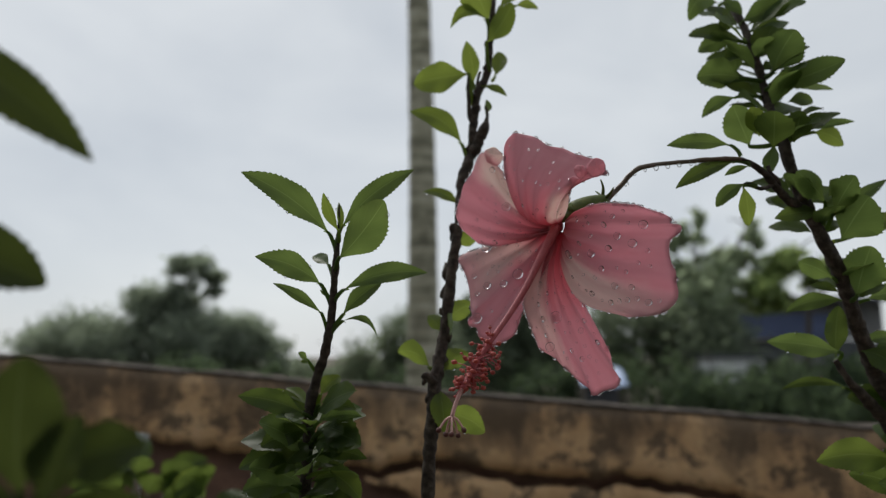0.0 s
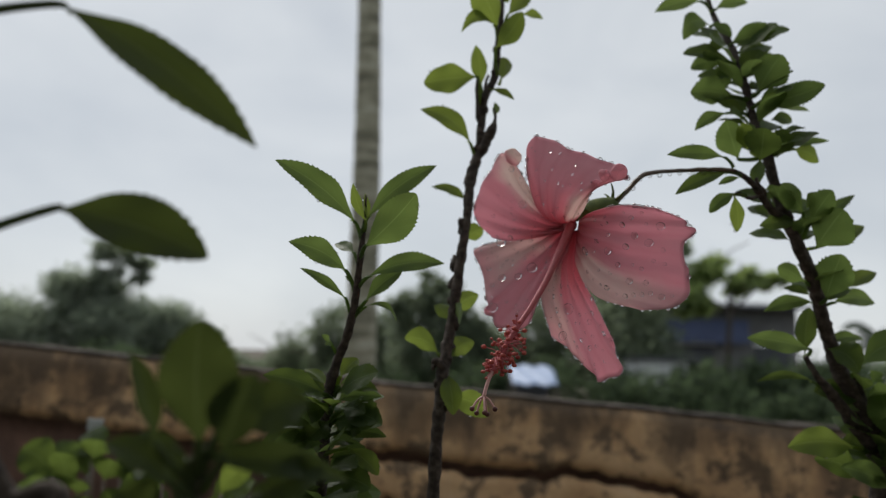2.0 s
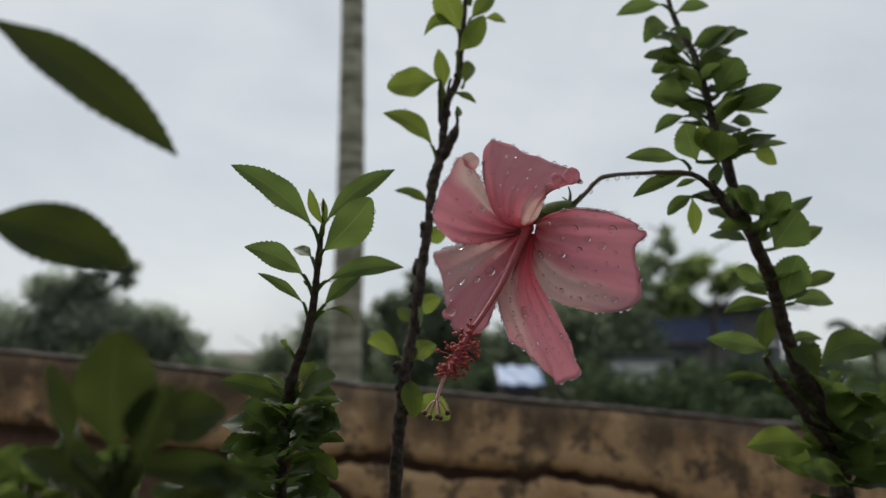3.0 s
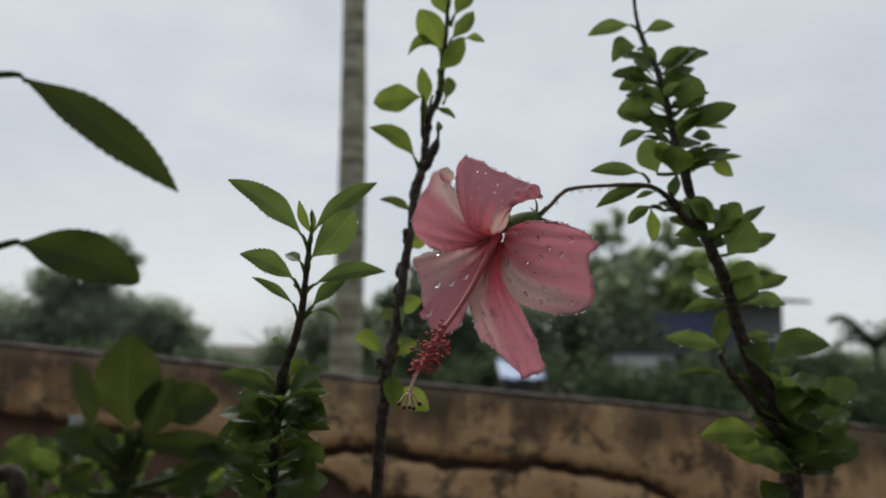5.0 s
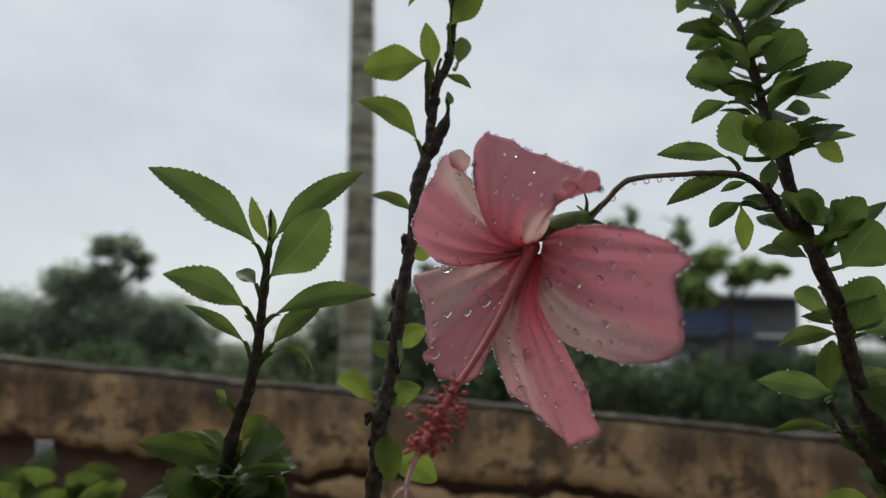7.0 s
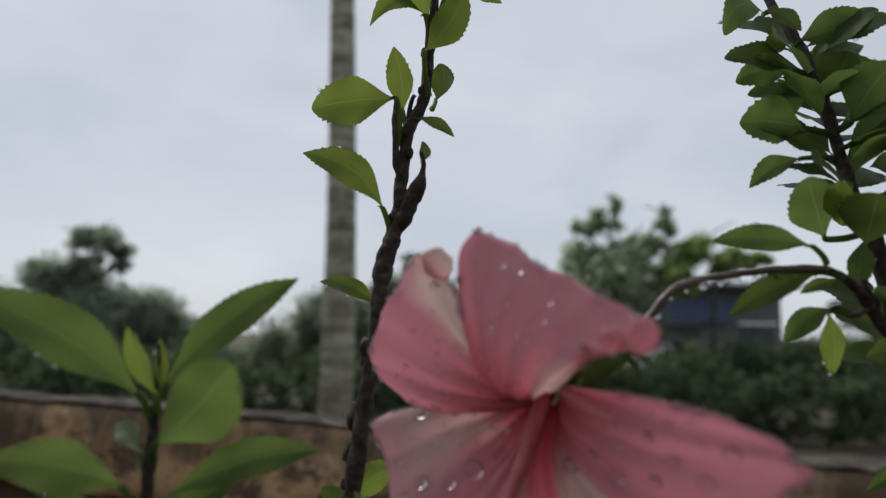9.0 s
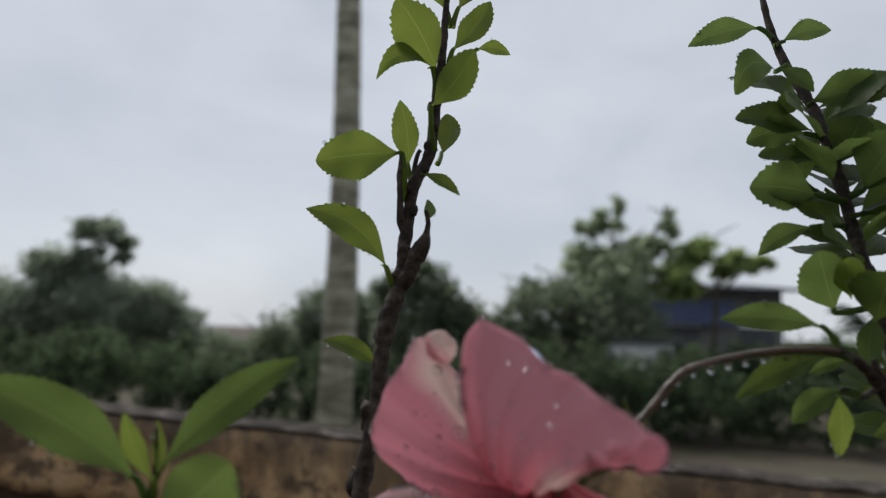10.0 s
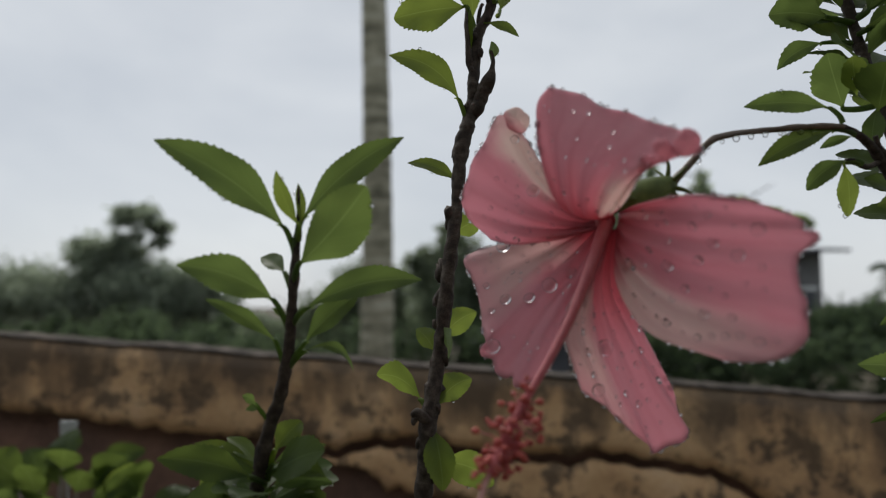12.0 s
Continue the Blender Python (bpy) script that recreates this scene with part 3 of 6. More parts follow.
def stamens(flower, pts):
    """The red column with its beard of stamens at the outer end."""
    line = spline(pts, 8)
    rr = [0.0009 + 0.0012 * (1 - i / len(line)) ** 3 for i in range(len(line))]
    bm = bmesh.new()
    tube(bm, line, rr, 10, 0.05)
    col = part("stamen_column", bm, COLUMN, flower)
    rnd = random.Random(5)
    bm, heads = bmesh.new(), bmesh.new()
    for n in range(130):
        k = rnd.uniform(0.64, 0.98)
        x = k * (len(line) - 1)
        i = min(int(x), len(line) - 2)
        p = line[i].lerp(line[i + 1], x - i)
        d = Vector((rnd.gauss(0, 1), rnd.gauss(0, 1), rnd.gauss(0, 1) - 0.3)).normalized()
        reach = rnd.uniform(0.0026, 0.0078) * (0.55 + 0.45 * math.sin(math.pi * min(1, (k - 0.58) * 2.3)))
        q = p + d * reach
        tube(bm, [p, p.lerp(q, 0.5) + Vector((0, 0, 0.0004)), q], [0.00022, 0.00018, 0.00015], 4)
        m = Matrix.Translation(q) @ Matrix.Rotation(rnd.uniform(0, 6), 4, "X") @ Matrix.Diagonal((0.0009, 0.0007, 0.0007, 1)) @ Matrix.Scale(rnd.uniform(0.7, 1.35), 4)
        bmesh.ops.create_icosphere(heads, subdivisions=1, radius=1.0, matrix=m)
        if n % 4 == 0:
            bead(col, q + d * 0.0004, rnd.uniform(0.0003, 0.0005))
    tagged(part("filament_tuft", bm, COLUMN, col), kind="stuff")
    tagged(part("anther_tuft", heads, ANTHER, col), kind="stuff")


def stigma(flower, line, tips):
    line = [Vector(p) for p in line]
    bm = bmesh.new()
    tube(bm, spline(line, 5), [0.0007] * 11, 7)
    st = part("style", bm, STYLE, flower)
    for tp in tips:
        tp = Vector(tp)
        bm = bmesh.new()
        midp = line[-1].lerp(tp, 0.5) + Vector((0, 0, 0.0010))
        pts = spline([line[-1], midp, tp], 4)
        tube(bm, pts, [0.0004] * len(pts), 6)
        br = part("style_branch", bm, STYLE, st)
        bm = bmesh.new()
        bmesh.ops.create_icosphere(bm, subdivisions=2, radius=0.00095, matrix=Matrix.Translation(tp))
        part("stigma", bm, STIGMA, st, "dark maroon stigma pad")


def calyx(flower, base, end):
    """A green cup with five pointed sepals, and thin bracts round it at the stalk."""
    base, end = Vector(base), Vector(end)
    d = (base - end).normalized()
    a = d.cross(Vector((0, 0, 1))).normalized()
    b = d.cross(a)
    bm = bmesh.new()
    n = 9
    length = (base - end).length
    pts = [end + d * (length * i / n) for i in range(n + 1)]
    rr = [0.0016 + 0.0034 * math.sin(min(1.0, 0.15 + i / n) * math.pi * 0.62) for i in range(n + 1)]
    tube(bm, pts, rr, 14, 0.05)
    part("calyx", bm, SEPAL, flower)
    for s in range(6):
        q = s * math.pi / 3 + 0.4
        o = math.cos(q) * a + math.sin(q) * b
        root = end + d * 0.001 + o * 0.0016
        tip = end - d * 0.0010 + o * 0.0088
        bm = bmesh.new()
        pts = spline([root, root.lerp(tip, 0.5) - d * 0.0008, tip], 4)
        tube(bm, pts, [float(r) for r in np.linspace(0.0009, 0.0002, len(pts))], 6)
        part("bract", bm, SEPAL, flower)
    for s in range(5):
        q = s * math.pi * 0.4
        o = math.cos(q) * a + math.sin(q) * b
        root = base + o * 0.0042 - d * 0.002
        tip = base + o * 0.0060 + d * 0.0045
        side = d.cross(o)
        bm = bmesh.new()
        vs = [bm.verts.new(root - side * 0.0022), bm.verts.new(root + side * 0.0022), bm.verts.new(root.lerp(tip, 0.5) + side * 0.0016 + o * 0.0006), bm.verts.new(tip), bm.verts.new(root.lerp(tip, 0.5) - side * 0.0016 + o * 0.0006)]
        bm.faces.new(vs)
        ob = part("sepal", bm, SEPAL, flower)
        sol = ob.modifiers.new("thickness", "SOLIDIFY")
        sol.thickness = 0.0005


# ---- setting: ground and the old wall ----
bm = bmesh.new()
cells = 40
grid = {}
for i in range(cells + 1):
    for j in range(cells + 1):
        sx, sy = i / cells * 2 - 1, j / cells * 2 - 1
        x, y = 900 * sx ** 3 + 12 * sx, 900 * sy ** 3 + 12 * sy
        far = math.hypot(x, y)
        z = 0.05 * noise.noise(Vector((x * 0.3, y * 0.3, 0))) * min(1, far / 3) - 0.02
        grid[i, j] = bm.verts.new((x, y, z))
for i in range(cells):
    for j in range(cells):
        bm.faces.new((grid[i, j], grid[i + 1, j], grid[i + 1, j + 1], grid[i, j + 1]))
ground = tagged(part("ground", bm, SOIL, None), "bare damp garden soil with thin grass", "ground", kind="structure")

WALL_Y, WALL_X0, WALL_X1 = 1.05, -3.2, 3.2


def wall_top(x):
    return 1.297 - 0.075 * max(-1.6, min(1.6, x)) + 0.003 * noise.noise(Vector((x * 9, 3, 1)))


def crack_height(x):
    """Lower edge of the upper plaster coat."""
    z = np.interp(x, [-3.2, -0.60, -0.43, -0.17, -0.15, -0.12, -0.06, 0.02, 0.13, 0.16, 0.25, 0.31, 0.37, 0.42, 3.2],
                  [1.42, 1.243, 1.222, 1.196, 1.203, 1.210, 1.207, 1.193, 1.187, 1.194, 1.180, 1.172, 1.140, 1.10, 1.00])
    return float(z) + 0.005 * noise.noise(Vector((x * 42, 7, 0))) + 0.003 * noise.noise(Vector((x * 130, 2, 0)))


def slab(name, xs, low, high, y_front, y_back, mat, parent, label=""):
    """An upright slab between two height curves, its front uneven."""
    bm = bmesh.new()
    rows = 7
    front, back = [], []
    for x in xs:
        a, b = low(x), high(x)
        col = []
        for r in range(rows + 1):
            z = a + (b - a) * r / rows
            ease = 0.004 * (1 if r in (0, rows) else 0)
            col.append(bm.verts.new((x, y_front + ease + 0.003 * noise.noise(Vector((x * 14, z * 14, 5))), z)))
        front.append(col)
        back.append((bm.verts.new((x, y_back, a)), bm.verts.new((x, y_back, b))))
    for i in range(len(xs) - 1):
        for r in range(rows):
            bm.faces.new((front[i][r], front[i + 1][r], front[i + 1][r + 1], front[i][r + 1]))
        bm.faces.new((back[i][0], back[i + 1][0], front[i + 1][0], front[i][0]))
        bm.faces.new((front[i][rows], front[i + 1][rows], back[i + 1][1], back[i][1]))
        bm.faces.new((back[i][1], back[i + 1][1], back[i + 1][0], back[i][0]))
    for i in (0, len(xs) - 1):
        loop = [*front[i], back[i][1], back[i][0]]
        bm.faces.new(loop if i == 0 else loop[::-1])
    return part(name, bm, mat, parent, label)


xs = [WALL_X0 + (WALL_X1 - WALL_X0) * i / 700 for i in range(701)]
wall = slab("wall_garden", xs[::10], lambda x: -0.05, lambda x: wall_top(x) - 0.005, WALL_Y + 0.019, WALL_Y + 0.070, MORTAR, None)
tagged(wall, "old garden wall with peeling ochre plaster", "wall", kind="structure")
plaster = slab("plaster_coat", xs, crack_height, lambda x: wall_top(x) - 0.0045, WALL_Y, WALL_Y + 0.018, PLASTER, wall, "ochre plaster with black algae streaks")
low_xs = [x for x in xs if -0.20 <= x <= 0.60]


def patch_top(x):
    return min(crack_height(x) - 0.014 - 0.013 * abs(noise.noise(Vector((x * 17, 4, 4)))), 1.193 - 0.075 * x + 0.005 * noise.noise(Vector((x * 23, 8, 2))))


def patch_foot(x):
    foot = 1.128 - 0.10 * x + 0.008 * noise.noise(Vector((x * 31, 1, 9))) - 0.35 * max(0, x - 0.18)
    whole = min(1.0, max(0.03, (x + 0.20) / 0.11 + 0.25 * noise.noise(Vector((x * 60, 3, 3)))))
    return patch_top(x) - (patch_top(x) - foot) * whole


slab("plaster_patch", low_xs, patch_foot, patch_top,
     WALL_Y + 0.006, WALL_Y + 0.018, PLASTER, wall, "cracked lower strip of ochre plaster")
slab("coping", xs[::2], lambda x: wall_top(x) - 0.004, lambda x: wall_top(x) + 0.003 * noise.noise(Vector((x * 24, 0, 3))) + 0.002 * noise.noise(Vector((x * 90, 0, 3))), WALL_Y + 0.003, WALL_Y + 0.075, COPING, wall, "worn grey cement coping")

# added behind the viewer, never seen: a wall that bounces light, a slab that blocks sky
bm = bmesh.new()
bmesh.ops.create_cube(bm, size=1.0, matrix=Matrix.Translation((0, -1.7, 1.28)) @ Matrix.Diagonal((9.0, 0.2, 2.6, 1)))
tagged(part("wall_bounce_unseen", bm, BOUNCE_PALE, None, smooth=False), "plain pale unseen wall added to bounce light forward", "wall", kind="structure")
bm = bmesh.new()
bmesh.ops.create_cube(bm, size=1.0, matrix=Matrix.Translation((0, -1.25, 2.64)) @ Matrix.Diagonal((9.0, 1.2, 0.12, 1)))
tagged(part("ceiling_shade_unseen", bm, BOUNCE_PALE, None, smooth=False), "plain unseen slab added to block sky light", "roof", kind="structure")

# ---- plants ----
left_sprig = thing("hibiscus_sprig", (-0.10, 0.33, 0.0), "upright hibiscus sprig with toothed green leaves, wet", "shrub", "hibiscus shoots")
middle_shoot = thing("hibiscus_shoot", (-0.05, 0.35, 0.0), "knotty brown hibiscus shoot with few young leaves", "shrub", "hibiscus shoots")
right_bush = thing("hibiscus_bush", (0.20, 0.38, 0.0), "leafy hibiscus bush with dark stems, rain-wet", "shrub", "hibiscus shoots")
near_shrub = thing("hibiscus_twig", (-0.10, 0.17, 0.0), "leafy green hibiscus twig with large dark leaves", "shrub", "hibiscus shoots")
bloom = thing("hibiscus_flower", (0.036, 0.281, 1.39), "pink hibiscus flower wet with raindrops on a thin stalk", "flower")
# left sprig
leaf(left_sprig, (-0.0551, 0.2900, 1.4024), (-0.0866, 0.2720, 1.4260), (0.58, -0.80, 0.15), 0.0127, (0.0015, 0.0001, 0.0021), LEAF, (-0.0524, 0.2905, 1.3919))
leaf(left_sprig, (-0.0506, 0.2900, 1.4048), (-0.0211, 0.2940, 1.4311), (-0.04, -0.98, 0.20), 0.0099, (-0.0016, -0.0006, 0.0019), LEAF, (-0.0521, 0.2900, 1.3945))
leaf(left_sprig, (-0.0506, 0.2870, 1.4030), (-0.0566, 0.2830, 1.4185), (-0.40, 0.91, 0.08), 0.0046, (-0.0007, -0.0001, -0.0003), YOUNG, (-0.0515, 0.2900, 1.3990))
leaf(left_sprig, (-0.0501, 0.2880, 1.4031), (-0.0516, 0.2900, 1.4162), (0.37, -0.91, 0.18), 0.0029, (0.0004, 0.0001, 0.0000), YOUNG)
leaf(left_sprig, (-0.0510, 0.2880, 1.3917), (-0.0277, 0.2680, 1.4119), (0.36, 0.84, 0.41), 0.0158, (0.0005, 0.0002, -0.0005), LEAF, (-0.0528, 0.2910, 1.3851))
leaf(left_sprig, (-0.0585, 0.2910, 1.3817), (-0.0786, 0.2700, 1.3913), (0.75, -0.64, 0.16), 0.0113, (0.0009, 0.0001, 0.0022), LEAF, (-0.0541, 0.2930, 1.3711))
leaf(left_sprig, (-0.0556, 0.2915, 1.3898), (-0.0661, 0.3020, 1.3957), (-0.29, -0.67, 0.68), 0.0057, (0.0003, 0.0000, 0.0005), PALE, (-0.0528, 0.2910, 1.3818))
leaf(left_sprig, (-0.0495, 0.2910, 1.3794), (-0.0160, 0.3060, 1.3889), (0.27, -0.87, 0.41), 0.0095, (-0.0007, -0.0003, 0.0028), LEAF, (-0.0537, 0.2930, 1.3733))
leaf(left_sprig, (-0.0585, 0.2930, 1.3700), (-0.0774, 0.2870, 1.3827), (0.48, -0.81, 0.34), 0.0050, (0.0006, 0.0002, 0.0010), LEAF, (-0.0562, 0.2950, 1.3597))
leaf(left_sprig, (-0.0500, 0.2930, 1.3692), (-0.0348, 0.3000, 1.3844), (0.03, -0.92, 0.40), 0.0077, (-0.0008, -0.0002, 0.0009), LEAF, (-0.0554, 0.2945, 1.3623))
leaf(left_sprig, (-0.0501, 0.2940, 1.3670), (-0.0362, 0.3000, 1.3608), (0.52, -0.65, 0.55), 0.0035, (0.0016, 0.0004, 0.0039), LEAF, (-0.0556, 0.2950, 1.3610))
leaf(left_sprig, (-0.0562, 0.2920, 1.3767), (-0.0587, 0.2900, 1.3796), (0.68, -0.73, 0.08), 0.0015, (0.0001, 0.0000, 0.0001), LEAF)
leaf(left_sprig, (-0.0650, 0.2960, 1.3514), (-0.0679, 0.2930, 1.3543), (0.77, -0.63, 0.11), 0.0029, (0.0002, 0.0001, 0.0003), LEAF, (-0.0614, 0.3000, 1.3449))
leaf(left_sprig, (-0.0640, 0.2960, 1.3501), (-0.0659, 0.2900, 1.3505), (0.91, -0.28, 0.30), 0.0021, (-0.0000, 0.0000, 0.0004), LEAF)
leaf(left_sprig, (-0.0666, 0.3000, 1.3292), (-0.0906, 0.2880, 1.3376), (0.52, -0.72, 0.46), 0.0106, (0.0004, 0.0003, 0.0015), MATURE, (-0.0640, 0.3040, 1.3264))
leaf(left_sprig, (-0.0663, 0.3020, 1.3309), (-0.0871, 0.3060, 1.3387), (0.08, -0.79, 0.61), 0.0055, (0.0005, 0.0003, 0.0011), YOUNG, (-0.0634, 0.3040, 1.3287))
leaf(left_sprig, (-0.0658, 0.3020, 1.3328), (-0.0780, 0.3100, 1.3399), (-0.03, -0.69, 0.72), 0.0058, (0.0005, 0.0002, 0.0006), YOUNG, (-0.0628, 0.3040, 1.3297))
leaf(left_sprig, (-0.0607, 0.3020, 1.3368), (-0.0540, 0.3080, 1.3450), (0.08, -0.84, 0.54), 0.0080, (-0.0003, -0.0000, 0.0003), YOUNG, (-0.0624, 0.3040, 1.3317))
leaf(left_sprig, (-0.0615, 0.3020, 1.3325), (-0.0451, 0.3000, 1.3390), (-0.25, -0.90, 0.35), 0.0041, (-0.0006, 0.0000, 0.0015), LEAF, (-0.0634, 0.3040, 1.3287))
leaf(left_sprig, (-0.0599, 0.3000, 1.3318), (-0.0434, 0.2900, 1.3320), (-0.46, -0.75, 0.48), 0.0061, (0.0001, 0.0003, 0.0017), MATURE, (-0.0633, 0.3040, 1.3278))
leaf(left_sprig, (-0.0611, 0.3020, 1.3258), (-0.0418, 0.2940, 1.3291), (-0.41, -0.82, 0.41), 0.0058, (-0.0002, 0.0002, 0.0019), LEAF, (-0.0641, 0.3050, 1.3228))
leaf(left_sprig, (-0.0643, 0.3000, 1.3232), (-0.0798, 0.2860, 1.3179), (0.40, -0.67, 0.62), 0.0109, (-0.0005, 0.0001, 0.0014), MATURE, (-0.0646, 0.3050, 1.3208))
leaf(left_sprig, (-0.0582, 0.3000, 1.3195), (-0.0410, 0.2880, 1.3184), (-0.44, -0.68, 0.59), 0.0126, (0.0003, 0.0003, 0.0011), MATURE, (-0.0643, 0.3050, 1.3161))
leaf(left_sprig, (-0.0640, 0.3000, 1.3175), (-0.0716, 0.2920, 1.3110), (0.20, -0.73, 0.66), 0.0118, (-0.0005, -0.0000, 0.0006), MATURE, (-0.0649, 0.3060, 1.3149))
leaf(left_sprig, (-0.0668, 0.3060, 1.3187), (-0.0840, 0.3180, 1.3207), (-0.40, -0.68, 0.61), 0.0090, (0.0003, 0.0002, 0.0009), LEAF, (-0.0647, 0.3060, 1.3168))
leaf(left_sprig, (-0.0583, 0.2980, 1.3240), (-0.0482, 0.2900, 1.3227), (-0.44, -0.65, 0.61), 0.0084, (0.0002, 0.0002, 0.0007), MATURE)
leaf(left_sprig, (-0.0708, 0.3000, 1.3011), (-0.0889, 0.2920, 1.3000), (0.30, -0.76, 0.57), 0.0127, (-0.0001, 0.0002, 0.0011), LEAF, (-0.0686, 0.3060, 1.2983))
leaf(left_sprig, (-0.0559, 0.3000, 1.3068), (-0.0418, 0.2960, 1.2969), (0.21, -0.76, 0.61), 0.0087, (0.0006, 0.0002, 0.0007), YOUNG, (-0.0662, 0.3050, 1.3031))
leaf(left_sprig, (-0.0609, 0.3000, 1.3130), (-0.0391, 0.2920, 1.3131), (-0.30, -0.81, 0.51), 0.0071, (0.0001, 0.0003, 0.0018), MATURE, (-0.0659, 0.3040, 1.3101))
leaf(left_sprig, (-0.0590, 0.2980, 1.3224), (-0.0422, 0.2900, 1.3195), (-0.27, -0.78, 0.57), 0.0137, (0.0002, 0.0001, 0.0009), MATURE, (-0.0637, 0.3030, 1.3184))
leaf(left_sprig, (-0.0652, 0.3000, 1.3148), (-0.0902, 0.2900, 1.3091), (0.20, -0.81, 0.55), 0.0117, (-0.0005, 0.0001, 0.0018), MATURE, (-0.0653, 0.3040, 1.3125))
leaf(left_sprig, (-0.0601, 0.3000, 1.2950), (-0.0450, 0.2940, 1.2919), (-0.16, -0.74, 0.65), 0.0127, (0.0003, 0.0002, 0.0009), MATURE)
leaf(left_sprig, (-0.0668, 0.3000, 1.2904), (-0.0787, 0.2940, 1.2849), (0.12, -0.79, 0.60), 0.0126, (-0.0004, 0.0001, 0.0008), MATURE)
stem(left_sprig, "stem", [(-0.0510, 0.2880, 1.4147), (-0.0515, 0.2900, 1.4057), (-0.0519, 0.2900, 1.3961), (-0.0530, 0.2910, 1.3847), (-0.0543, 0.2930, 1.3714), (-0.0572, 0.2960, 1.3562), (-0.0630, 0.3010, 1.3406), (-0.0660, 0.3040, 1.3269), (-0.0668, 0.3060, 1.3133), (-0.100, 0.330, 0.0)], [0.0004, 0.0007, 0.0013, 0.0018, 0.0020, 0.0022, 0.0024, 0.0026, 0.0028, 0.0060], BARK)
# middle shoot
leaf(middle_shoot, (-0.0047, 0.3520, 1.4573), (-0.0317, 0.3530, 1.4767), (0.11, -0.97, 0.20), 0.0113, (0.0027, -0.0001, 0.0038), YOUNG, (-0.0013, 0.3520, 1.4425))
leaf(middle_shoot, (-0.0016, 0.3580, 1.4964), (-0.0309, 0.3610, 1.4939), (-0.10, -0.99, 0.01), 0.0164, (-0.0001, -0.0002, 0.0007), YOUNG, (-0.0010, 0.3570, 1.4797))
leaf(middle_shoot, (0.0006, 0.3620, 1.4926), (-0.0031, 0.3600, 1.5150), (-0.27, 0.96, 0.04), 0.0091, (0.0011, 0.0000, 0.0002), YOUNG, (0.0023, 0.3590, 1.4858))
leaf(middle_shoot, (0.0077, 0.3560, 1.5118), (0.0216, 0.3460, 1.5282), (0.31, 0.91, 0.29), 0.0119, (0.0009, 0.0002, -0.0006), YOUNG, (0.0094, 0.3590, 1.4976))
leaf(middle_shoot, (0.0116, 0.3680, 1.4985), (0.0132, 0.3760, 1.5164), (-0.15, -0.90, 0.41), 0.0083, (0.0020, 0.0000, -0.0002), YOUNG, (0.0105, 0.3620, 1.4941))
leaf(middle_shoot, (0.0054, 0.3570, 1.4895), (0.0177, 0.3500, 1.4816), (-0.26, -0.89, 0.38), 0.0041, (0.0005, -0.0002, 0.0010), YOUNG, (0.0041, 0.3580, 1.4876))
leaf(middle_shoot, (0.0076, 0.3610, 1.5272), (-0.0106, 0.3550, 1.5207), (0.26, -0.95, 0.15), 0.0071, (-0.0014, -0.0022, 0.0059), YOUNG, (0.0088, 0.3610, 1.5177))
leaf(middle_shoot, (0.0092, 0.3620, 1.5264), (-0.0050, 0.3520, 1.5472), (-0.27, 0.93, 0.26), 0.0166, (0.0013, -0.0003, 0.0008), YOUNG, (0.0107, 0.3620, 1.5201))
leaf(middle_shoot, (0.0226, 0.3630, 1.5349), (0.0355, 0.3690, 1.5360), (0.42, -0.91, 0.01), 0.0052, (0.0001, -0.0006, 0.0015), YOUNG, (0.0135, 0.3610, 1.5238))
leaf(middle_shoot, (0.0144, 0.3620, 1.5338), (0.0275, 0.3660, 1.5548), (-0.07, -0.97, 0.23), 0.0100, (0.0010, 0.0002, -0.0006), YOUNG, (0.0134, 0.3610, 1.5278))
leaf(middle_shoot, (0.0125, 0.3640, 1.5482), (0.0014, 0.3600, 1.5696), (-0.27, 0.96, 0.04), 0.0130, (0.0010, -0.0002, 0.0005), YOUNG, (0.0130, 0.3630, 1.5427))
leaf(middle_shoot, (0.0158, 0.3640, 1.5494), (0.0269, 0.3680, 1.5727), (-0.10, -0.97, 0.21), 0.0110, (0.0010, 0.0002, -0.0005), YOUNG, (0.0142, 0.3630, 1.5427))
leaf(middle_shoot, (0.0127, 0.3660, 1.5711), (0.0020, 0.3600, 1.5841), (-0.31, 0.93, 0.18), 0.0099, (0.0010, -0.0003, 0.0006), YOUNG, (0.0132, 0.3660, 1.5669))
leaf(middle_shoot, (0.0134, 0.3660, 1.5754), (0.0220, 0.3700, 1.5952), (-0.04, -0.98, 0.21), 0.0094, (0.0011, 0.0003, -0.0005), YOUNG, (0.0131, 0.3660, 1.5711))
leaf(middle_shoot, (-0.0056, 0.3500, 1.4257), (-0.0247, 0.3520, 1.4344), (0.13, -0.87, 0.48), 0.0066, (0.0010, 0.0002, 0.0022), YOUNG, (-0.0063, 0.3490, 1.4205))
leaf(middle_shoot, (0.0069, 0.3520, 1.4726), (0.0078, 0.3510, 1.4798), (0.40, 0.91, 0.08), 0.0040, (0.0009, 0.0000, -0.0001), PALE)
